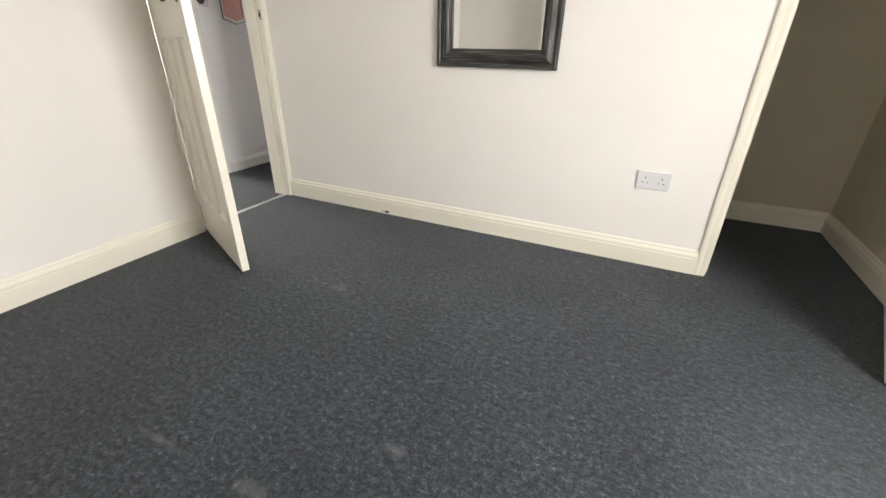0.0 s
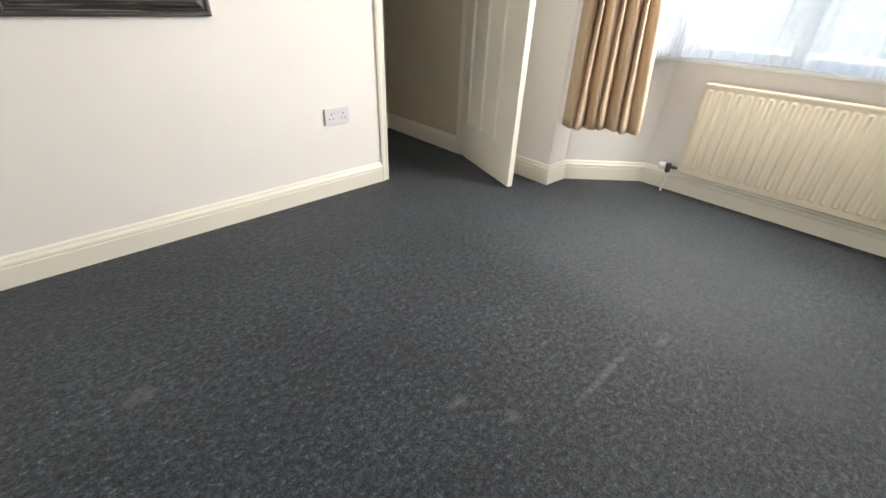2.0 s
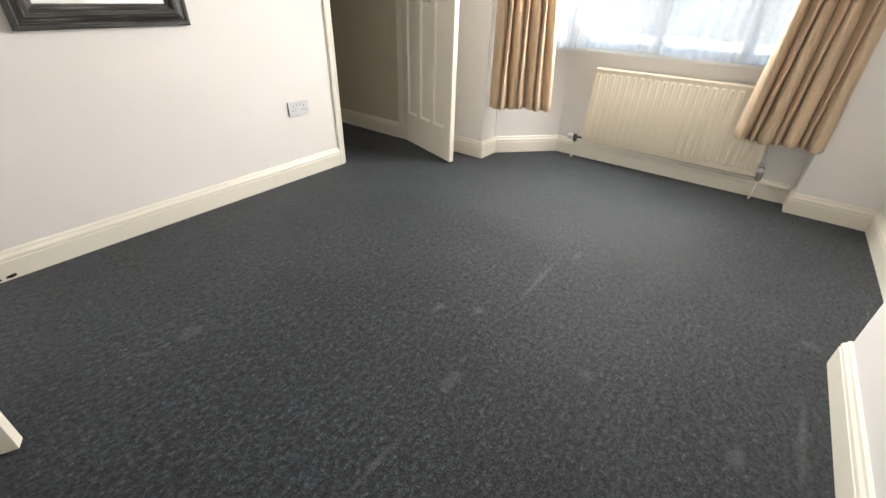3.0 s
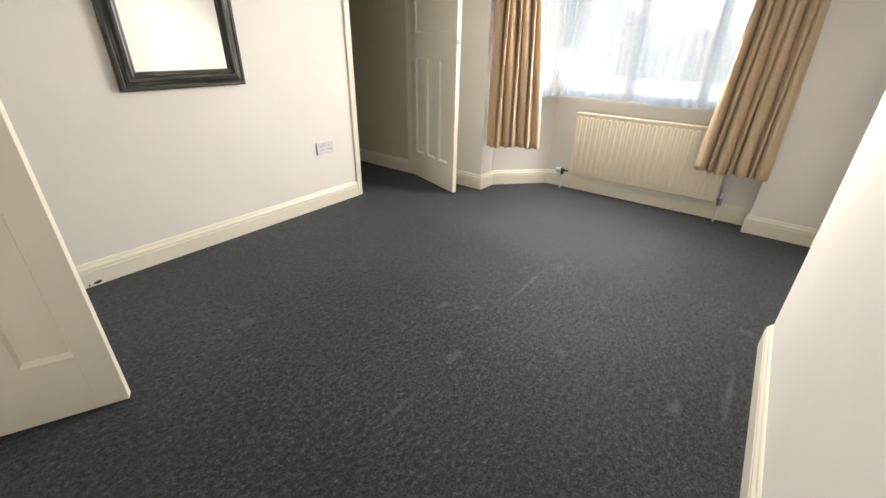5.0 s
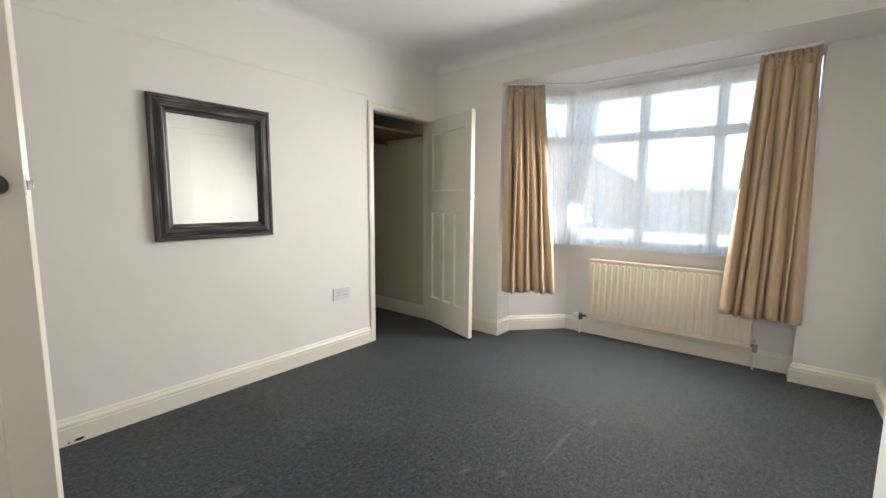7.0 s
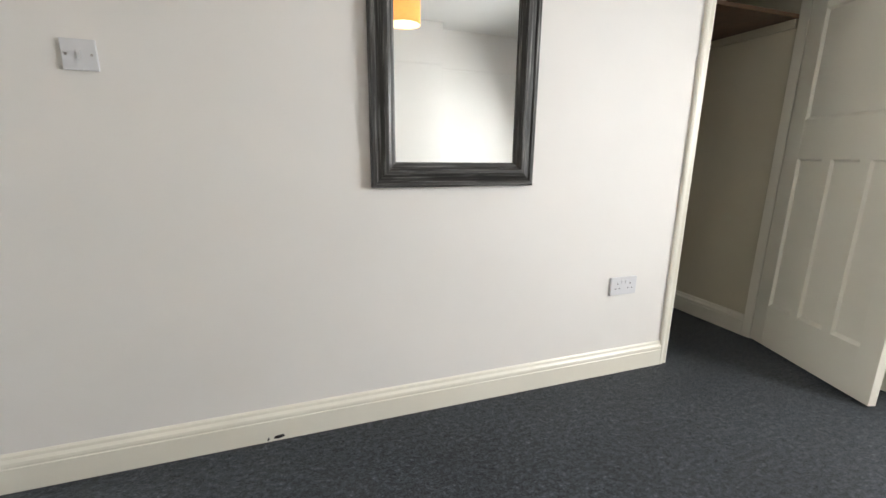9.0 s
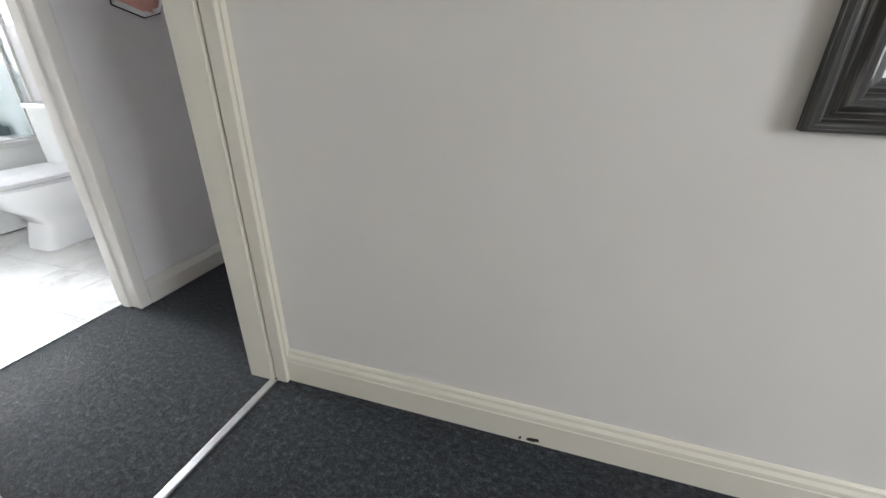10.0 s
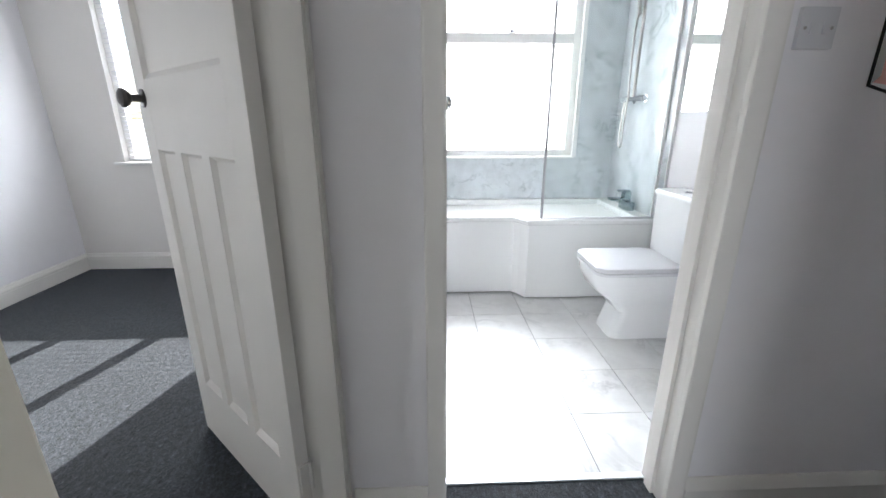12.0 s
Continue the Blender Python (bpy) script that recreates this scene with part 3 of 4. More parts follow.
# venetian blind
blind = thing("venetian_blind", pose(-5.275, 1.19, 0), "white slatted venetian blind with open slats at the bedroom window", "blind")
bm = bmesh.new()
box(bm, -0.02, 0.02, -0.79, 0.79, 1.975, 2.015, 0.003)
part("headrail", bm, PLASTIC, blind)
bm = bmesh.new()
box(bm, -0.013, 0.013, -0.785, 0.785, 0.852, 0.866, 0.003)
part("bottom_rail", bm, PLASTIC, blind)
bm = bmesh.new()
prism(bm, [(-0.009, -0.0012), (0.0, 0.0012), (0.009, -0.0012), (0.009, 0.0), (0.0, 0.0024), (-0.009, 0.0)], -0.785, 0.785, "y")
slat = part("slat", bm, PLASTIC, blind)
slat.location = (0, 0, 0.89)
slat.rotation_euler = (0, radians(22), 0)
for k in range(1, 36):
    s = slat.copy()
    scene.collection.objects.link(s)
    s.location = (0, 0, 0.89 + 0.0305 * k)
    s.rotation_euler = slat.rotation_euler


# ---- curtains ----
def cloth_sheet(bm, top, bottom, z1, z0, folds, amp, rows=28, cols=None, seed=1, gather=1.0):
    """A hanging pleated sheet between two plan lines, the top one and the bottom one."""
    rnd = random.Random(seed)
    cols = cols or folds * 10
    ph = [rnd.uniform(-0.5, 0.5) for _ in range(folds + 2)]
    am = [rnd.uniform(0.5, 1.35) for _ in range(folds + 2)]
    grid = []
    for j in range(rows + 1):
        v = j / rows
        a = [Vector(p).lerp(Vector(q), v) for p, q in zip(top, bottom)]
        lens = [0.0]
        for p, q in zip(a, a[1:]):
            lens.append(lens[-1] + (q - p).length)
        line = []
        for i in range(cols + 1):
            u = i / cols
            s = u * lens[-1]
            k = max(q for q in range(len(a) - 1) if lens[q] <= s + 1e-9)
            p = a[k].lerp(a[k + 1], (s - lens[k]) / max(lens[k + 1] - lens[k], 1e-6))
            d = (a[k + 1] - a[k]).normalized()
            n = Vector((-d.y, d.x))
            f = int(u * folds)
            grow = 0.35 + 0.65 * min(1, v * 3) if gather > 0 else 1.0
            turn = math.pi * u * folds + 0.35 * ph[min(f, folds)] * v
            wave = 1.0 - 2.0 * abs(math.sin(turn)) ** 0.85 + 0.12 * math.sin(2.3 * turn + 2 * v)
            o = amp * am[min(f, folds)] * grow * wave
            if v < 0.045 and gather > 0:
                o = 0.35 * amp * math.sin(2 * math.pi * u * folds * 2)
            shift = 0.25 * amp * math.sin(2 * math.pi * u * folds * 0.5 + 3 * v + seed)
            q = p + n * o + d * shift
            line.append(bm.verts.new((q.x, q.y, z1 + (z0 - z1) * v + 0.006 * v * math.sin(9 * u + seed))))
        grid.append(line)
    for r0, r1 in zip(grid, grid[1:]):
        for i in range(cols):
            bm.faces.new((r0[i], r0[i + 1], r1[i + 1], r1[i]))


def thicken(ob, t):
    m = ob.modifiers.new("thickness", "SOLIDIFY")
    m.thickness = t
    return ob


def curtain(top, bottom, z1, z0, folds, amp, seed, label):
    c = thing("curtain", pose(0, 0, 0), label, "curtain", "curtains of the bay")
    bm = bmesh.new()
    cloth_sheet(bm, top, bottom, z1, z0, folds, amp, 36, seed=seed)
    thicken(part("drape", bm, CLOTH, c, "", True), 0.004)
    bm = bmesh.new()
    cloth_sheet(bm, [tuple(Vector(p)) for p in top], top, z1 - 0.028, z1 - 0.045, folds, amp * 0.42, 2, seed=seed, gather=0)
    thicken(part("heading_tape", bm, CLOTH, c, "", True), 0.006)
    return c


curtain([(1.525, 2.425), (1.60, 2.33), (1.70, 2.19)], [(1.49, 2.415), (1.60, 2.25), (1.72, 2.045)], 2.115, 0.40, 7, 0.046, 3, "beige pleated curtain hanging gathered beside the angled bay light")
curtain([(1.86, 0.80), (1.86, 0.485)], [(1.90, 0.885), (1.89, 0.46)], 2.105, 0.40, 7, 0.050, 8, "beige pleated curtain hanging over the radiator end")
bm = bmesh.new()
tube(bm, [(1.53, 2.43, 2.126), (1.70, 2.20, 2.126), (1.90, 1.95, 2.126), (1.90, 1.2, 2.126), (1.87, 0.49, 2.126)], 0.009, 8)
tagged(finish("curtain_track", bm, UPVC, True), "slim white curtain track under the bay soffit", "curtain track")
bm = bmesh.new()
cloth_sheet(bm, [(1.76, 2.33), (2.02, 2.06)], [(1.80, 2.29), (2.03, 2.05)], 2.07, 0.80, 16, 0.014, 16, 130, seed=5)
cloth_sheet(bm, [(2.025, 2.06), (2.03, 0.50)], [(2.035, 2.05), (2.035, 0.50)], 2.08, 0.80, 22, 0.010, 16, 200, seed=6)
cloth_sheet(bm, [(2.000, 2.04), (2.00, 1.81)], [(2.010, 2.08), (2.01, 2.00)], 2.08, 0.80, 6, 0.016, 16, 90, seed=11)
cloth_sheet(bm, [(1.975, 2.06), (1.975, 1.84)], [(1.985, 2.09), (1.985, 2.01)], 2.08, 0.80, 5, 0.014, 16, 90, seed=12)
net = tagged(finish("net_curtain", bm, NET, True), "sheer white net curtain across the bay window", "net curtain")

# ---- radiator ----
rad = thing("radiator", pose(2.0, 1.28, 0), "cream ribbed panel radiator under the bay window", "radiator")
bm = bmesh.new()
n = 23
pts = []
for i in range(n * 6 + 1):
    u = i / 6 % 1
    pts.append((-0.565 + 1.13 * i / (n * 6), -0.010 - 0.0065 * min(1.0, max(0.0, 2.2 - abs(u - 0.5) * 7.0))))
outline = [(0.575, -0.006), (0.575, 0.012), (-0.575, 0.012), (-0.575, -0.006)]
vs0 = [[bm.verts.new((y, x, z)) for x, y in pts] for z in (0.19, 0.20, 0.645, 0.655)]
for v in vs0[0] + vs0[3]:
    v.co.x = -0.008
for r0, r1 in zip(vs0, vs0[1:]):
    for i in range(len(pts) - 1):
        bm.faces.new((r0[i], r0[i + 1], r1[i + 1], r1[i]))
box(bm, -0.009, 0.010, -0.577, 0.577, 0.158, 0.676, 0.004)
part("panel", bm, RADIATOR, rad, "", True)
bm = bmesh.new()
box(bm, -0.014, 0.045, -0.578, 0.578, 0.664, 0.682, 0.004)
for k in range(40):
    y = -0.555 + 1.11 * k / 39
    box(bm, 0.004, 0.040, y - 0.009, y + 0.009, 0.6815, 0.684)
part("top_grille", bm, RADIATOR, rad)
for y in (-0.578, 0.572):
    bm = bmesh.new()
    box(bm, -0.010, 0.045, y, y + 0.006, 0.165, 0.664, 0.002)
    part("side_panel", bm, RADIATOR, rad)
for s in (-1, 1):
    valve = None
    bm = bmesh.new()
    y = s * 0.64 if s > 0 else -0.605
    lathe(bm, [(0.011, 0.128), (0.016, 0.134), (0.016, 0.182), (0.011, 0.188)], 14, (0.02, y, 0), "z")
    tube(bm, [(0.02, y, 0.165), (0.02, s * 0.575, 0.170)], 0.009, 10)
    valve = part("valve", bm, PEWTER if s > 0 else BRUSHED, rad, "dark metal radiator valve", True)
    bm = bmesh.new()
    if s > 0:
        lathe(bm, [(0.012, 0.012), (0.021, 0.018), (0.021, 0.052), (0.015, 0.060)], 16, (0.02, y, 0.165), "y")
    else:
        lathe(bm, [(0.012, 0.186), (0.015, 0.19), (0.014, 0.215), (0.004, 0.219)], 14, (0.02, y, 0), "z")
    part("valve_cap", bm, PLASTIC, valve, "white plastic valve cap", True)
    bm = bmesh.new()
    tube(bm, [(0.02, y, 0.13), (0.02, y + 0.004, -0.002)], 0.0075, 10)
    part("pipe", bm, WHITEWOOD, rad, "white painted feed pipe", True)

# ---- framed wall mirror ----
def mirror_frame(x0, x1, z0, z1, y):
    g = thing("wall_mirror", pose((x0 + x1) / 2, y, z0), "rectangular mirror in a weathered dark wooden frame on the wall", "mirror")
    w, h = x1 - x0, z1 - z0
    prof = [(0.0, 0.0), (0.0, 0.022), (0.006, 0.030), (0.018, 0.030), (0.024, 0.024), (0.030, 0.026), (0.050, 0.036), (0.062, 0.036), (0.068, 0.028), (0.074, 0.018), (0.086, 0.014), (0.090, 0.008), (0.090, 0.0)]
    corners = [(-w / 2, 0, 1, 1), (w / 2, 0, -1, 1), (w / 2, h, -1, -1), (-w / 2, h, 1, -1)]
    names = ("bottom_rail", "side_rail", "top_rail", "side_rail")
    for k in range(4):
        bm = bmesh.new()
        uv = bm.loops.layers.uv.new("UVMap")
        a, b = corners[k], corners[(k + 1) % 4]
        ra = [bm.verts.new((a[0] + a[2] * d, -o, a[1] + a[3] * d)) for d, o in prof]
        rb = [bm.verts.new((b[0] + b[2] * d, -o, b[1] + b[3] * d)) for d, o in prof]
        length = w if k % 2 == 0 else h
        run = 0.0
        for i in range(len(prof) - 1):
            f = bm.faces.new((ra[i], rb[i], rb[i + 1], ra[i + 1]))
            nxt = run + math.dist(prof[i], prof[i + 1])
            for lp, c in zip(f.loops, ((0, run), (length, run), (length, nxt), (0, nxt))):
                lp[uv].uv = (c[0] + 3 * k, c[1] + 0.37 * k)
            run = nxt
        part(names[k], bm, FRAMEWOOD, g)
    bm = bmesh.new()
    box(bm, -w / 2 + 0.085, w / 2 - 0.085, -0.008, -0.003, 0.085, h - 0.085)
    part("mirror_glass", bm, MIRROR, g, "clear mirror glass")
    return g


mirror_frame(-0.808, -0.155, 0.944, 1.713, 3.188)


# ---- sockets and switches ----
def wall_plate(name, m, w, h, label, category, rockers, holes=False):
    """Plate in local x and z, standing out along -y."""
    s = thing(name, m, label, category)
    bm = bmesh.new()
    box(bm, -w / 2, w / 2, -0.011, 0, -h / 2, h / 2, 0.003)
    part("plate", bm, PLASTIC, s)
    for x, z, a, b in rockers:
        bm = bmesh.new()
        box(bm, x - a / 2, x + a / 2, -0.0145, -0.010, z - b / 2, z + b / 2, 0.001)
        part("rocker", bm, PLASTIC, s)
    if holes:
        for x in (-0.037, 0.037):
            for dx, dz, a, b in ((0, 0.012, 0.004, 0.009), (-0.011, -0.012, 0.007, 0.0045), (0.011, -0.012, 0.007, 0.0045)):
                bm = bmesh.new()
                box(bm, x + dx - a / 2, x + dx + a / 2, -0.0116, -0.0105, dz - b / 2, dz + b / 2)
                part("slot", bm, DARK, s, "dark pin slot")
    else:
        for x in (-w * 0.36, w * 0.36):
            bm = bmesh.new()
            lathe(bm, [(0.0035, -0.0105), (0.0035, -0.0122), (0.002, -0.0126)], 10, (x, 0, 0), "y")
            part("screw", bm, BRUSHED, s, "small metal screw")
    return s


wall_plate("power_socket", pose(0.388, 3.19, 0.458), 0.150, 0.088, "white plastic double power socket on the wall", "socket", [(-0.012, 0.022, 0.009, 0.016), (0.012, 0.022, 0.009, 0.016)], True)
wall_plate("light_switch", pose(-1.607, 3.19, 1.322), 0.082, 0.082, "white plastic light switch on the cream wall", "switch", [(0.0, 0.0, 0.010, 0.024)])
wall_plate("light_switch", pose(-2.97, 3.469, 1.329, 0, 0, 90), 0.082, 0.082, "white plastic double light switch on the landing wall", "switch", [(-0.014, 0.0, 0.010, 0.024), (0.014, 0.0, 0.010, 0.024)])

# ---- pendant lamp ----
lamp = thing("pendant_lamp", pose(-0.255, 1.48, 1.98), "orange drum pendant lamp hanging from the ceiling, switched on", "lamp")
bm = bmesh.new()
def drum(bm, radius, z0, z1, steps=40):
    rings = [[bm.verts.new((radius * math.cos(2 * math.pi * k / steps), radius * math.sin(2 * math.pi * k / steps), z)) for k in range(steps)] for z in (z0, z1)]
    for k in range(steps):
        bm.faces.new((rings[0][k], rings[0][(k + 1) % steps], rings[1][(k + 1) % steps], rings[1][k]))


drum(bm, 0.120, 0.0, 0.17)
shade = part("shade", bm, SHADE, lamp, "orange cloth drum shade", True)
bm = bmesh.new()
drum(bm, 0.1165, 0.002, 0.168)
part("lining", bm, LINING, shade, "cream lining of the shade", True)
bm = bmesh.new()
lathe(bm, [(0.004, 0.02), (0.022, 0.03), (0.030, 0.055), (0.024, 0.085), (0.013, 0.105)], 18)
bulb = part("bulb", bm, BULB, lamp, "glowing warm bulb", True)
bulb.visible_shadow = False
bm = bmesh.new()
lathe(bm, [(0.016, 0.10), (0.018, 0.15), (0.008, 0.17)], 16)
tube(bm, [(0, 0, 0.165), (0, 0, 0.385)], 0.003, 8)
part("flex", bm, PLASTIC, lamp, "white cable and lampholder", True)
bm = bmesh.new()
lathe(bm, [(0.048, 0.410), (0.046, 0.390), (0.02, 0.380), (0.004, 0.375)], 20)
part("ceiling_rose", bm, PLASTIC, lamp, "", True)
bulb_data = bpy.data.lights.new("bulb_light", "POINT")
bulb_data.energy, bulb_data.color, bulb_data.shadow_soft_size = 0.32, (1.0, 0.80, 0.58), 0.03
new("bulb_light", bulb_data).location = (-0.255, 1.48, 2.04)

# ---- closet ----
shelf = thing("closet_shelf", pose(0.84, 3.95, 1.775), "dark brown wooden shelf on battens inside the closet", "shelf")
bm = bmesh.new()
box(bm, -0.635, 0.632, -0.645, 0.248, 0.0, 0.02, 0.002)
part("board", bm, SHELFWOOD, shelf)
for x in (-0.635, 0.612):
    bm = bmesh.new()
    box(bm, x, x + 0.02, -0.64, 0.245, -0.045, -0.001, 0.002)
    part("batten", bm, CLOSETSHADED, shelf, "cream painted batten, colour darkened for the closet shade")
bm = bmesh.new()
tube(bm, [(-0.62, -0.16, -0.03), (0.61, -0.16, -0.03)], 0.014, 12)
part("hanging_rail", bm, SHELFWOOD, shelf, "dark brown wooden hanging rail", True)

# ---- landing ----
hexm = thing("landing_mirror", pose(-2.968, 3.748, 1.182), "small angular mirror with pointed ends hanging on the wall", "mirror")
OCTAGON = [(0, 0), (0.080, 0.023), (0.146, 0.127), (0.146, 0.440), (0.080, 0.545), (0, 0.568), (-0.124, 0.532), (-0.124, 0.036)]
bm = bmesh.new()
back = [bm.verts.new((0.0, y, z)) for y, z in OCTAGON]
edge = [bm.verts.new((0.006, y, z)) for y, z in OCTAGON]
face = [bm.verts.new((0.0085, y * 0.88, 0.284 + (z - 0.284) * 0.93)) for y, z in OCTAGON]
for a, b in ((back, edge), (edge, face)):
    for i in range(8):
        bm.faces.new((a[i], a[(i + 1) % 8], b[(i + 1) % 8], b[i]))
bm.faces.new(face)
bm.faces.new(back[::-1])
part("mirror_glass", bm, MIRROR, hexm, "bevelled mirror glass")
bm = bmesh.new()
prism(bm, [(y * 1.02, 0.284 + (z - 0.284) * 1.015) for y, z in OCTAGON], -0.001, 0.003, "x")
part("backing", bm, DARK, hexm, "thin dark backing edge")
PINK = paint("pink_canvas", (0.88, 0.47, 0.42), 0.8, 0.2, 60, 0.2, 5)
GREEN = paint("green_canvas", (0.36, 0.46, 0.34), 0.8, 0.3, 60, 0.2, 5)
canvas = thing("canvas_picture", pose(-2.43, 4.098, 1.15), "pink and green canvas picture on the landing end wall", "picture")
bm = bmesh.new()
box(bm, -0.23, 0.10, -0.022, 0, 0, 0.75, 0.003)
part("canvas", bm, PINK, canvas)
bm = bmesh.new()
box(bm, 0.1005, 0.22, -0.022, 0, 0, 0.75, 0.003)
part("side_canvas", bm, GREEN, canvas, "green edge panel")

# ---- bathroom ----
def bath_outline(o):
    return [(-5.235, 2.405), (-4.615 + o, 2.405), (-4.615 + o, 3.20 - o * 0.4), (-4.575 + o, 3.235 - o), (-4.505 + o, 3.275 - o), (-4.505 + o, 4.072), (-5.235, 4.072)]


tub = thing("bathtub", pose(0, 0, 0), "white L-shaped shower bath with a plain front panel", "bathtub")
bm = bmesh.new()
prism(bm, bath_outline(0.0), 0.012, 0.505)
part("front_panel", bm, ACRYLIC, tub)
bm = bmesh.new()
inner = [(-5.18, 2.47), (-4.675, 2.47), (-4.675, 3.19), (-4.64, 3.26), (-4.57, 3.31), (-4.57, 3.98), (-5.18, 3.98)]
cx, cy = -4.90, 3.22
low = [(cx + (x - cx) * 0.82, cy + (y - cy) * 0.90) for x, y in inner]
rings = [[bm.verts.new((x, y, z)) for x, y in o] for o, z in ((bath_outline(0.006), 0.505), (bath_outline(0.014), 0.512), (bath_outline(0.014), 0.533), (bath_outline(0.006), 0.541), (inner, 0.541), ([(cx + (x - cx) * 0.97, cy + (y - cy) * 0.985) for x, y in inner], 0.52), (low, 0.17))]
for a, b in zip(rings, rings[1:]):
    for i in range(7):
        bm.faces.new((a[i], a[(i + 1) % 7], b[(i + 1) % 7], b[i]))
bm.faces.new(rings[-1])
part("basin", bm, ACRYLIC, tub)
bm = bmesh.new()
lathe(bm, [(0.030, 3.958), (0.030, 3.948), (0.018, 3.942), (0.003, 3.940)], 20, (-4.83, 0, 0.45), "y")
part("overflow", bm, CHROME, tub, "chrome overflow cap", True)

bm = bmesh.new()
box(bm, -4.87, -4.73, 4.0, 4.05, 0.541, 0.60, 0.008)
box(bm, -4.83, -4.77, 3.90, 4.02, 0.605, 0.622, 0.004)
box(bm, -4.825, -4.775, 3.99, 4.04, 0.595, 0.665, 0.005)
box(bm, -4.815, -4.785, 3.95, 4.035, 0.664, 0.676, 0.003)
tagged(finish("bath_tap", bm, TAPMETAL), "square chrome waterfall tap on the bath rim", "tap")

screen = thing("shower_screen", pose(-4.535, 3.71, 0.541), "clear glass shower screen with a chrome edge on the bath", "shower screen")
bm = bmesh.new()
box(bm, -0.003, 0.003, -0.352, 0.352, 0.006, 1.42)
part("pane", bm, GLASS, screen).visible_shadow = False
for y in (-0.36, 0.352):
    bm = bmesh.new()
    box(bm, -0.008, 0.008, y - 0.003, y + 0.012, 0.0, 1.42, 0.002)
    part("edge_profile", bm, EDGE if y < 0 else UPVC, screen)
bm = bmesh.new()
box(bm, -0.006, 0.006, -0.35, 0.35, 0.0, 0.007)
part("seal", bm, PLASTIC, screen)

shower = thing("shower_mixer", pose(-4.90, 4.075, 1.27), "chrome bar shower mixer with riser rail and hose", "shower")
bm = bmesh.new()
lathe(bm, [(0.010, -0.15), (0.020, -0.145), (0.020, -0.09), (0.016, -0.085), (0.016, 0.085), (0.020, 0.09), (0.020, 0.145), (0.010, 0.15)], 18, (0, -0.05, 0), "x")
for x in (-0.075, 0.075):
    lathe(bm, [(0.028, 0.0), (0.028, -0.006), (0.012, -0.010), (0.012, -0.05)], 16, (x, 0, 0), "y")
part("valve_bar", bm, CHROME, shower, "", True)
bm = bmesh.new()
tube(bm, [(0, -0.05, 0.0), (0, -0.05, 0.84)], 0.010, 12)
part("riser_rail", bm, BRUSHED, shower, "", True)
bm = bmesh.new()
loop = [(-0.095 - 0.022 * math.cos(t * math.pi / 10), -0.062, -0.29 - 0.03 * math.sin(t * math.pi / 10)) for t in range(11)]
tube(bm, [(-0.110, -0.055, -0.01), (-0.117, -0.060, -0.12)] + loop + [(-0.068, -0.062, -0.15), (-0.045, -0.066, 0.02), (-0.020, -0.085, 0.22), (0.010, -0.100, 0.40), (-0.004, -0.085, 0.52)], 0.007, 8)
part("hose", bm, BRUSHED, shower, "", True)
bm = bmesh.new()
tube(bm, [(-0.01, -0.075, 0.50), (-0.01, -0.10, 0.70)], 0.012, 10)
lathe(bm, [(0.045, 0.69), (0.05, 0.70), (0.03, 0.72)], 18, (-0.01, -0.115, 0), "z")
part("hand_shower", bm, BRUSHED, shower, "", True)


def loft(bm, rings):
    """Closed loft through rounded rectangles (cx, cy, half width, half depth, corner, z)."""
    loops = []
    for cx_, cy_, w, d, r, z in rings:
        loop = []
        for sx, sy, a0 in ((1, 1, 0), (-1, 1, 90), (-1, -1, 180), (1, -1, 270)):
            for k in range(5):
                a = radians(a0 + 22.5 * k)
                loop.append(bm.verts.new((cx_ + sx * (w - r) + r * math.cos(a), cy_ + sy * (d - r) + r * math.sin(a), z)))
        loops.append(loop)
    k = len(loops[0])
    for a, b in zip(loops, loops[1:]):
        for i in range(k):
            bm.faces.new((a[i], a[(i + 1) % k], b[(i + 1) % k], b[i]))
    bm.faces.new(loops[0][::-1])
    bm.faces.new(loops[-1])


wc = thing("toilet", pose(-4.08, 3.80, 0), "white close-coupled ceramic toilet with the lid down", "toilet")
bm = bmesh.new()
loft(bm, [(0, 0.06, 0.115, 0.245, 0.05, 0.0), (0, 0.06, 0.112, 0.240, 0.05, 0.03), (0, 0.07, 0.105, 0.215, 0.05, 0.15), (0, 0.045, 0.125, 0.235, 0.06, 0.21), (0, -0.005, 0.158, 0.275, 0.08, 0.28), (0, -0.03, 0.176, 0.280, 0.09, 0.35), (0, -0.03, 0.178, 0.280, 0.09, 0.385)])
part("bowl", bm, CERAMIC, wc, "", True)
bm = bmesh.new()
loft(bm, [(0, -0.09, 0.180, 0.225, 0.06, 0.387), (0, -0.09, 0.182, 0.227, 0.06, 0.395), (0, -0.09, 0.181, 0.226, 0.06, 0.402)])
part("seat", bm, PLASTIC, wc, "", True)
bm = bmesh.new()
loft(bm, [(0, -0.09, 0.179, 0.224, 0.06, 0.405), (0, -0.09, 0.182, 0.227, 0.06, 0.412), (0, -0.09, 0.180, 0.225, 0.06, 0.428), (0, -0.09, 0.165, 0.21, 0.06, 0.434)])
part("lid", bm, PLASTIC, wc, "", True)
bm = bmesh.new()
loft(bm, [(0, 0.195, 0.165, 0.075, 0.02, 0.386), (0, 0.195, 0.175, 0.080, 0.02, 0.45), (0, 0.195, 0.180, 0.082, 0.02, 0.745)])
part("cistern", bm, CERAMIC, wc, "", True)
bm = bmesh.new()
loft(bm, [(0, 0.193, 0.186, 0.088, 0.02, 0.746), (0, 0.193, 0.188, 0.089, 0.02, 0.765), (0, 0.193, 0.180, 0.082, 0.02, 0.776)])
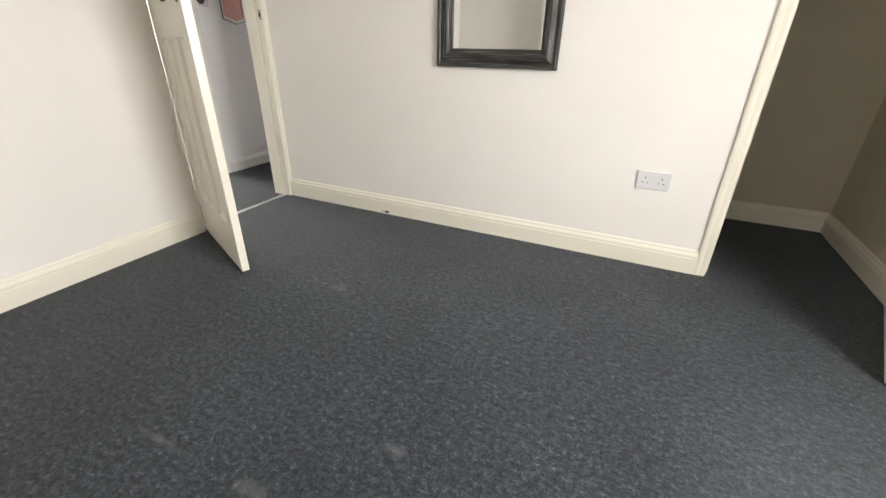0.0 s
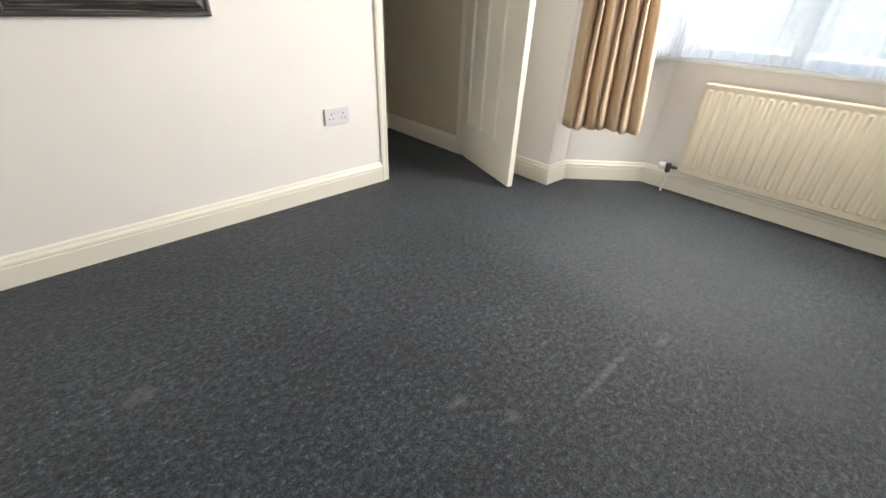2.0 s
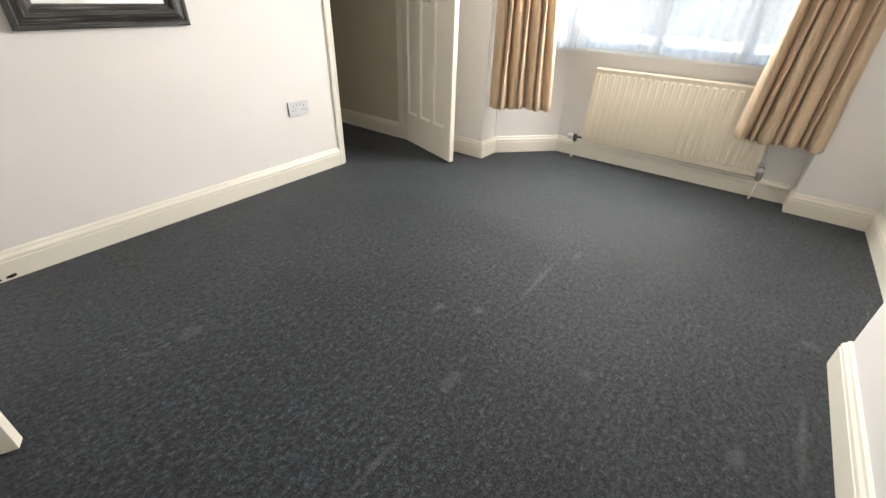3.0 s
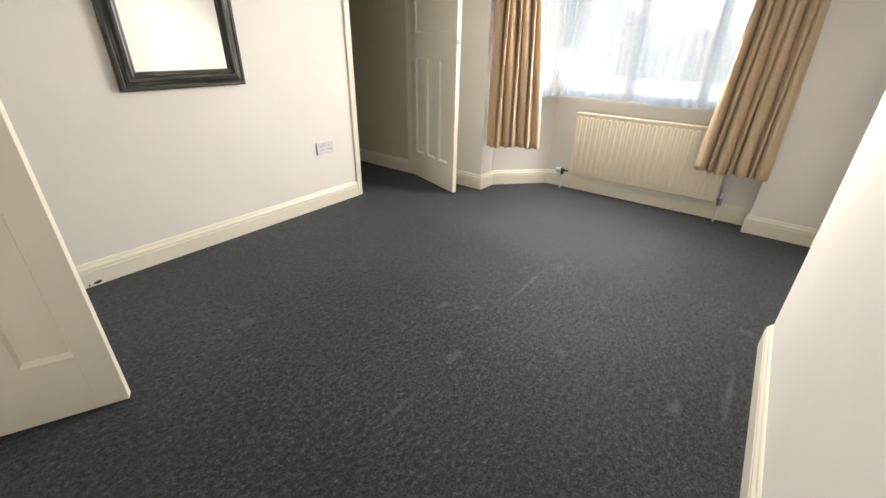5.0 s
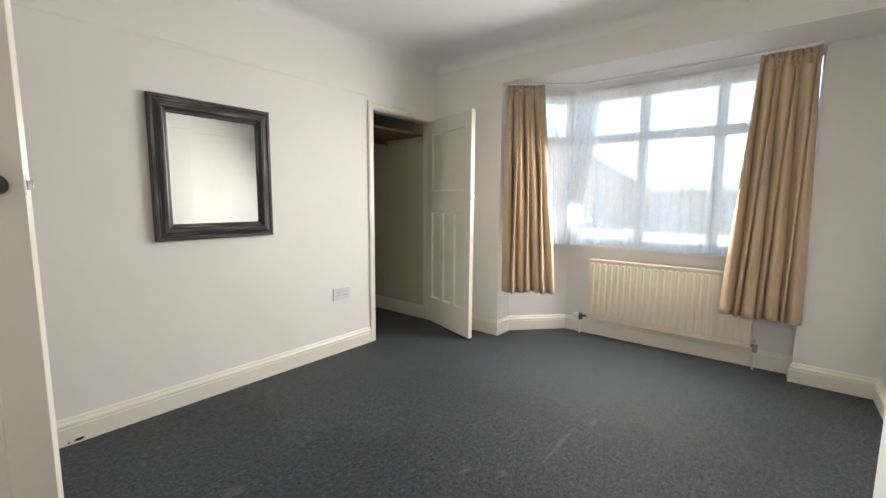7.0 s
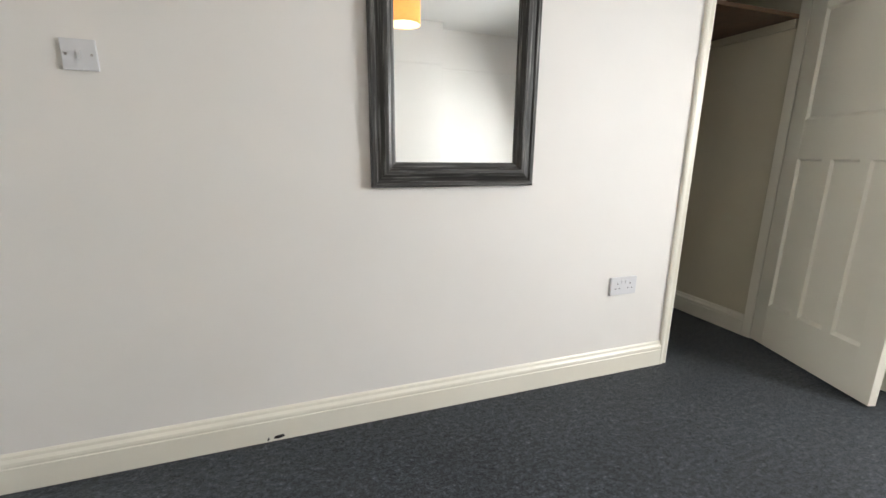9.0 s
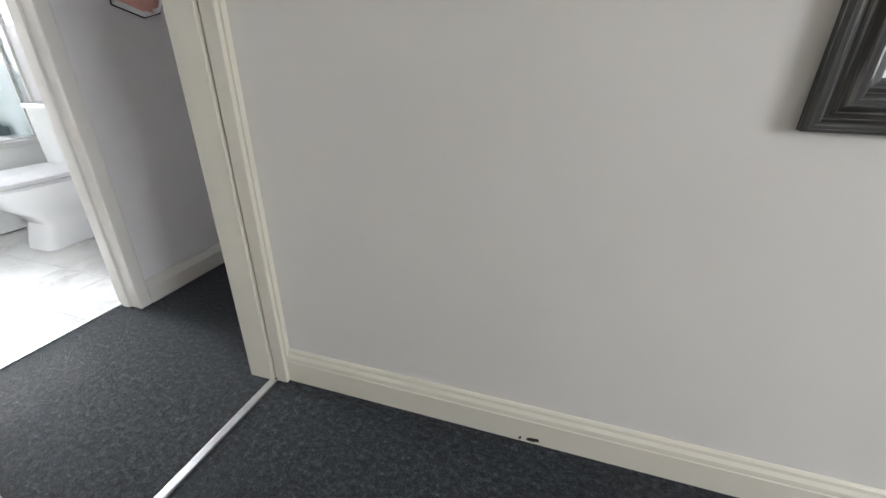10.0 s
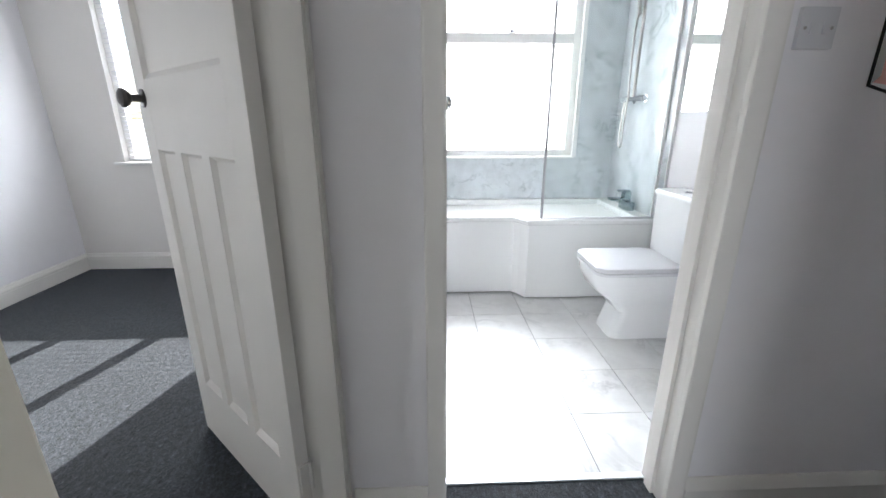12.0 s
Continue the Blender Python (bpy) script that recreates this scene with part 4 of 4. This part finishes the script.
part("cistern_lid", bm, CERAMIC, wc, "", True)
bm = bmesh.new()
lathe(bm, [(0.022, 0.776), (0.022, 0.781), (0.018, 0.784), (0.002, 0.785)], 18, (0, 0.19, 0), "z")
part("flush_button", bm, CHROME, wc, "chrome flush button", True)

boxes("bathroom_panelling", PANEL, [(-5.24, -5.228, 2.405, 4.08, 0.541, 0.853), (-5.24, -5.228, 3.775, 4.08, 0.853, H - 0.005), (-5.24, -5.228, 2.405, 3.775, 2.09, H - 0.005),
                                    (-5.228, -4.46, 4.073, 4.085, 0.541, H - 0.005)], "grey-veined white marble wall panelling above the bath", "wall panel")
boxes("trim", UPVC, [(-4.46, -4.452, 4.070, 4.085, 0.541, H - 0.005), (-5.24, -5.222, 3.755, 3.785, 0.868, 2.09)], "white plastic edge trim of the wall panelling", "trim")
cab = thing("bathroom_mirror", pose(-4.15, 4.084, 1.18), "frameless rectangular bathroom mirror above the cistern", "mirror")
bm = bmesh.new()
box(bm, -0.26, 0.26, -0.012, 0, 0, 0.70, 0.002)
part("mirror_glass", bm, MIRROR, cab)

# ---- outside ----
boxes("ground", GROUND, [(-900, 900, -900, 900, -0.60, -0.35)], "pale grey paved ground outside", "ground")


def house(m, w, d, h, label):
    g = thing("house", m, label, "house")
    bm = bmesh.new()
    box(bm, -d / 2, d / 2, -w / 2, w / 2, 0, h)
    part("wall", bm, OUTBRICK, g)
    bm = bmesh.new()
    prism(bm, [(-w / 2 - 0.4, h), (w / 2 + 0.4, h), (0, h + w * 0.36)], -d / 2 - 0.3, d / 2 + 0.3, "x")
    part("roof", bm, ROOF, g, "dark tiled gable roof")
    for y in (-w * 0.24, w * 0.24):
        for z in (0.9, 3.4):
            bm = bmesh.new()
            box(bm, -d / 2 - 0.06, -d / 2 - 0.005, y - 0.7, y + 0.7, z, z + 1.3, 0.01)
            win = part("window", bm, OUTBRICK, g)
            bm = bmesh.new()
            box(bm, -d / 2 - 0.075, -d / 2 - 0.061, y - 0.6, y + 0.6, z + 0.1, z + 1.2)
            part("pane", bm, DARK, win, "dark window pane")
    return g


house(pose(30, 13.5, -0.35), 9.0, 8.0, 2.5, "low rendered bungalow with a dark tiled gable roof")


def hedge(y0, y1, x0, x1, top0, top1, label):
    """A clipped hedge with a bumpy skin; its top slopes from top0 to top1."""
    bm = bmesh.new()
    rnd = random.Random(3)
    steps = 46
    rows = []
    for k in range(steps + 1):
        u = k / steps
        y, h = y0 + (y1 - y0) * u, top0 + (top1 - top0) * u
        ring = []
        for x, z in ((x0, -0.35), (x0 - 0.05, h * 0.3), (x0, h * 0.7), (x0 + 0.2, h), (x1 - 0.2, h), (x1, h * 0.7), (x1, -0.35)):
            ring.append(bm.verts.new((x + rnd.uniform(-.12, .12), y, z + rnd.uniform(-.12, .12))))
        rows.append(ring)
    for a, b in zip(rows, rows[1:]):
        for i in range(6):
            bm.faces.new((a[i], a[i + 1], b[i + 1], b[i]))
    bm.faces.new(rows[0])
    bm.faces.new(rows[-1][::-1])
    return tagged(finish("hedge", bm, HEDGE), label, "hedge")


hedge(12.0, -16.0, 21.5, 23.0, 1.9, 1.2, "tall dark green garden hedge with a sloping top")


def bare_tree(m, height, seed, label):
    t = thing("tree", m, label, "tree")
    rnd = random.Random(seed)
    bm = bmesh.new()

    def limb(p, d, length, r, depth):
        pts, q = [p], p
        for _ in range(4):
            d = (d + Vector((rnd.uniform(-.2, .2), rnd.uniform(-.2, .2), rnd.uniform(-.05, .15)))).normalized()
            q = q + d * length / 4
            pts.append(q)
        rad_ = [r * (1 - 0.5 * i / 4) for i in range(5)]
        for i in range(4):
            tube(bm, [pts[i], pts[i + 1]], rad_[i], 6)
        if depth:
            for _ in range(3):
                k = rnd.choice((2, 3, 4))
                nd = (d + Vector((rnd.uniform(-.9, .9), rnd.uniform(-.9, .9), rnd.uniform(-.1, .5)))).normalized()
                limb(pts[k], nd, length * rnd.uniform(0.55, 0.75), rad_[k] * 0.65, depth - 1)

    limb(Vector((0, 0, 0)), Vector((0, 0, 1)), height * 0.45, height * 0.022, 4)
    part("trunk", bm, BARK, t)
    return t


bare_tree(pose(13.0, 6.9, -0.35), 6.5, 4, "bare winter tree with fine branches by the street")
bare_tree(pose(17.0, 0.6, -0.35), 7.5, 9, "bare winter street tree")

# ---- bathroom floor tiles ----
tiles = boxes("floor_bathroom", GROUT, [(-5.24, -3.085, 2.40, 4.085, -0.012, -0.003)], "pale marble-effect square floor tiles with grey joints", "floor")


def tile_mesh(w, d):
    bm = bmesh.new()
    box(bm, 0.0015, w - 0.0015, 0.0015, d - 0.0015, -0.003, 0.001, 0.0008)
    bmesh.ops.recalc_face_normals(bm, faces=bm.faces[:])
    me = bpy.data.meshes.new("tile")
    bm.to_mesh(me)
    bm.free()
    me.materials.append(TILE)
    return me


TILE_MESH = {}
for i in range(-3, 4):
    for j in range(-2, 5):
        x0, x1 = max(-3.987 + 0.3 * i, -4.64), min(-3.987 + 0.3 * (i + 1), -3.092)
        y0, y1 = max(2.909 + 0.3 * j, 2.401), min(2.909 + 0.3 * (j + 1), 4.084)
        if x1 - x0 < 0.02 or y1 - y0 < 0.02:
            continue
        size = (round(x1 - x0, 3), round(y1 - y0, 3))
        if size not in TILE_MESH:
            TILE_MESH[size] = tile_mesh(*size)
        t = new("tile", TILE_MESH[size])
        t.location = (x0, y0, 0)
        t.parent = tiles
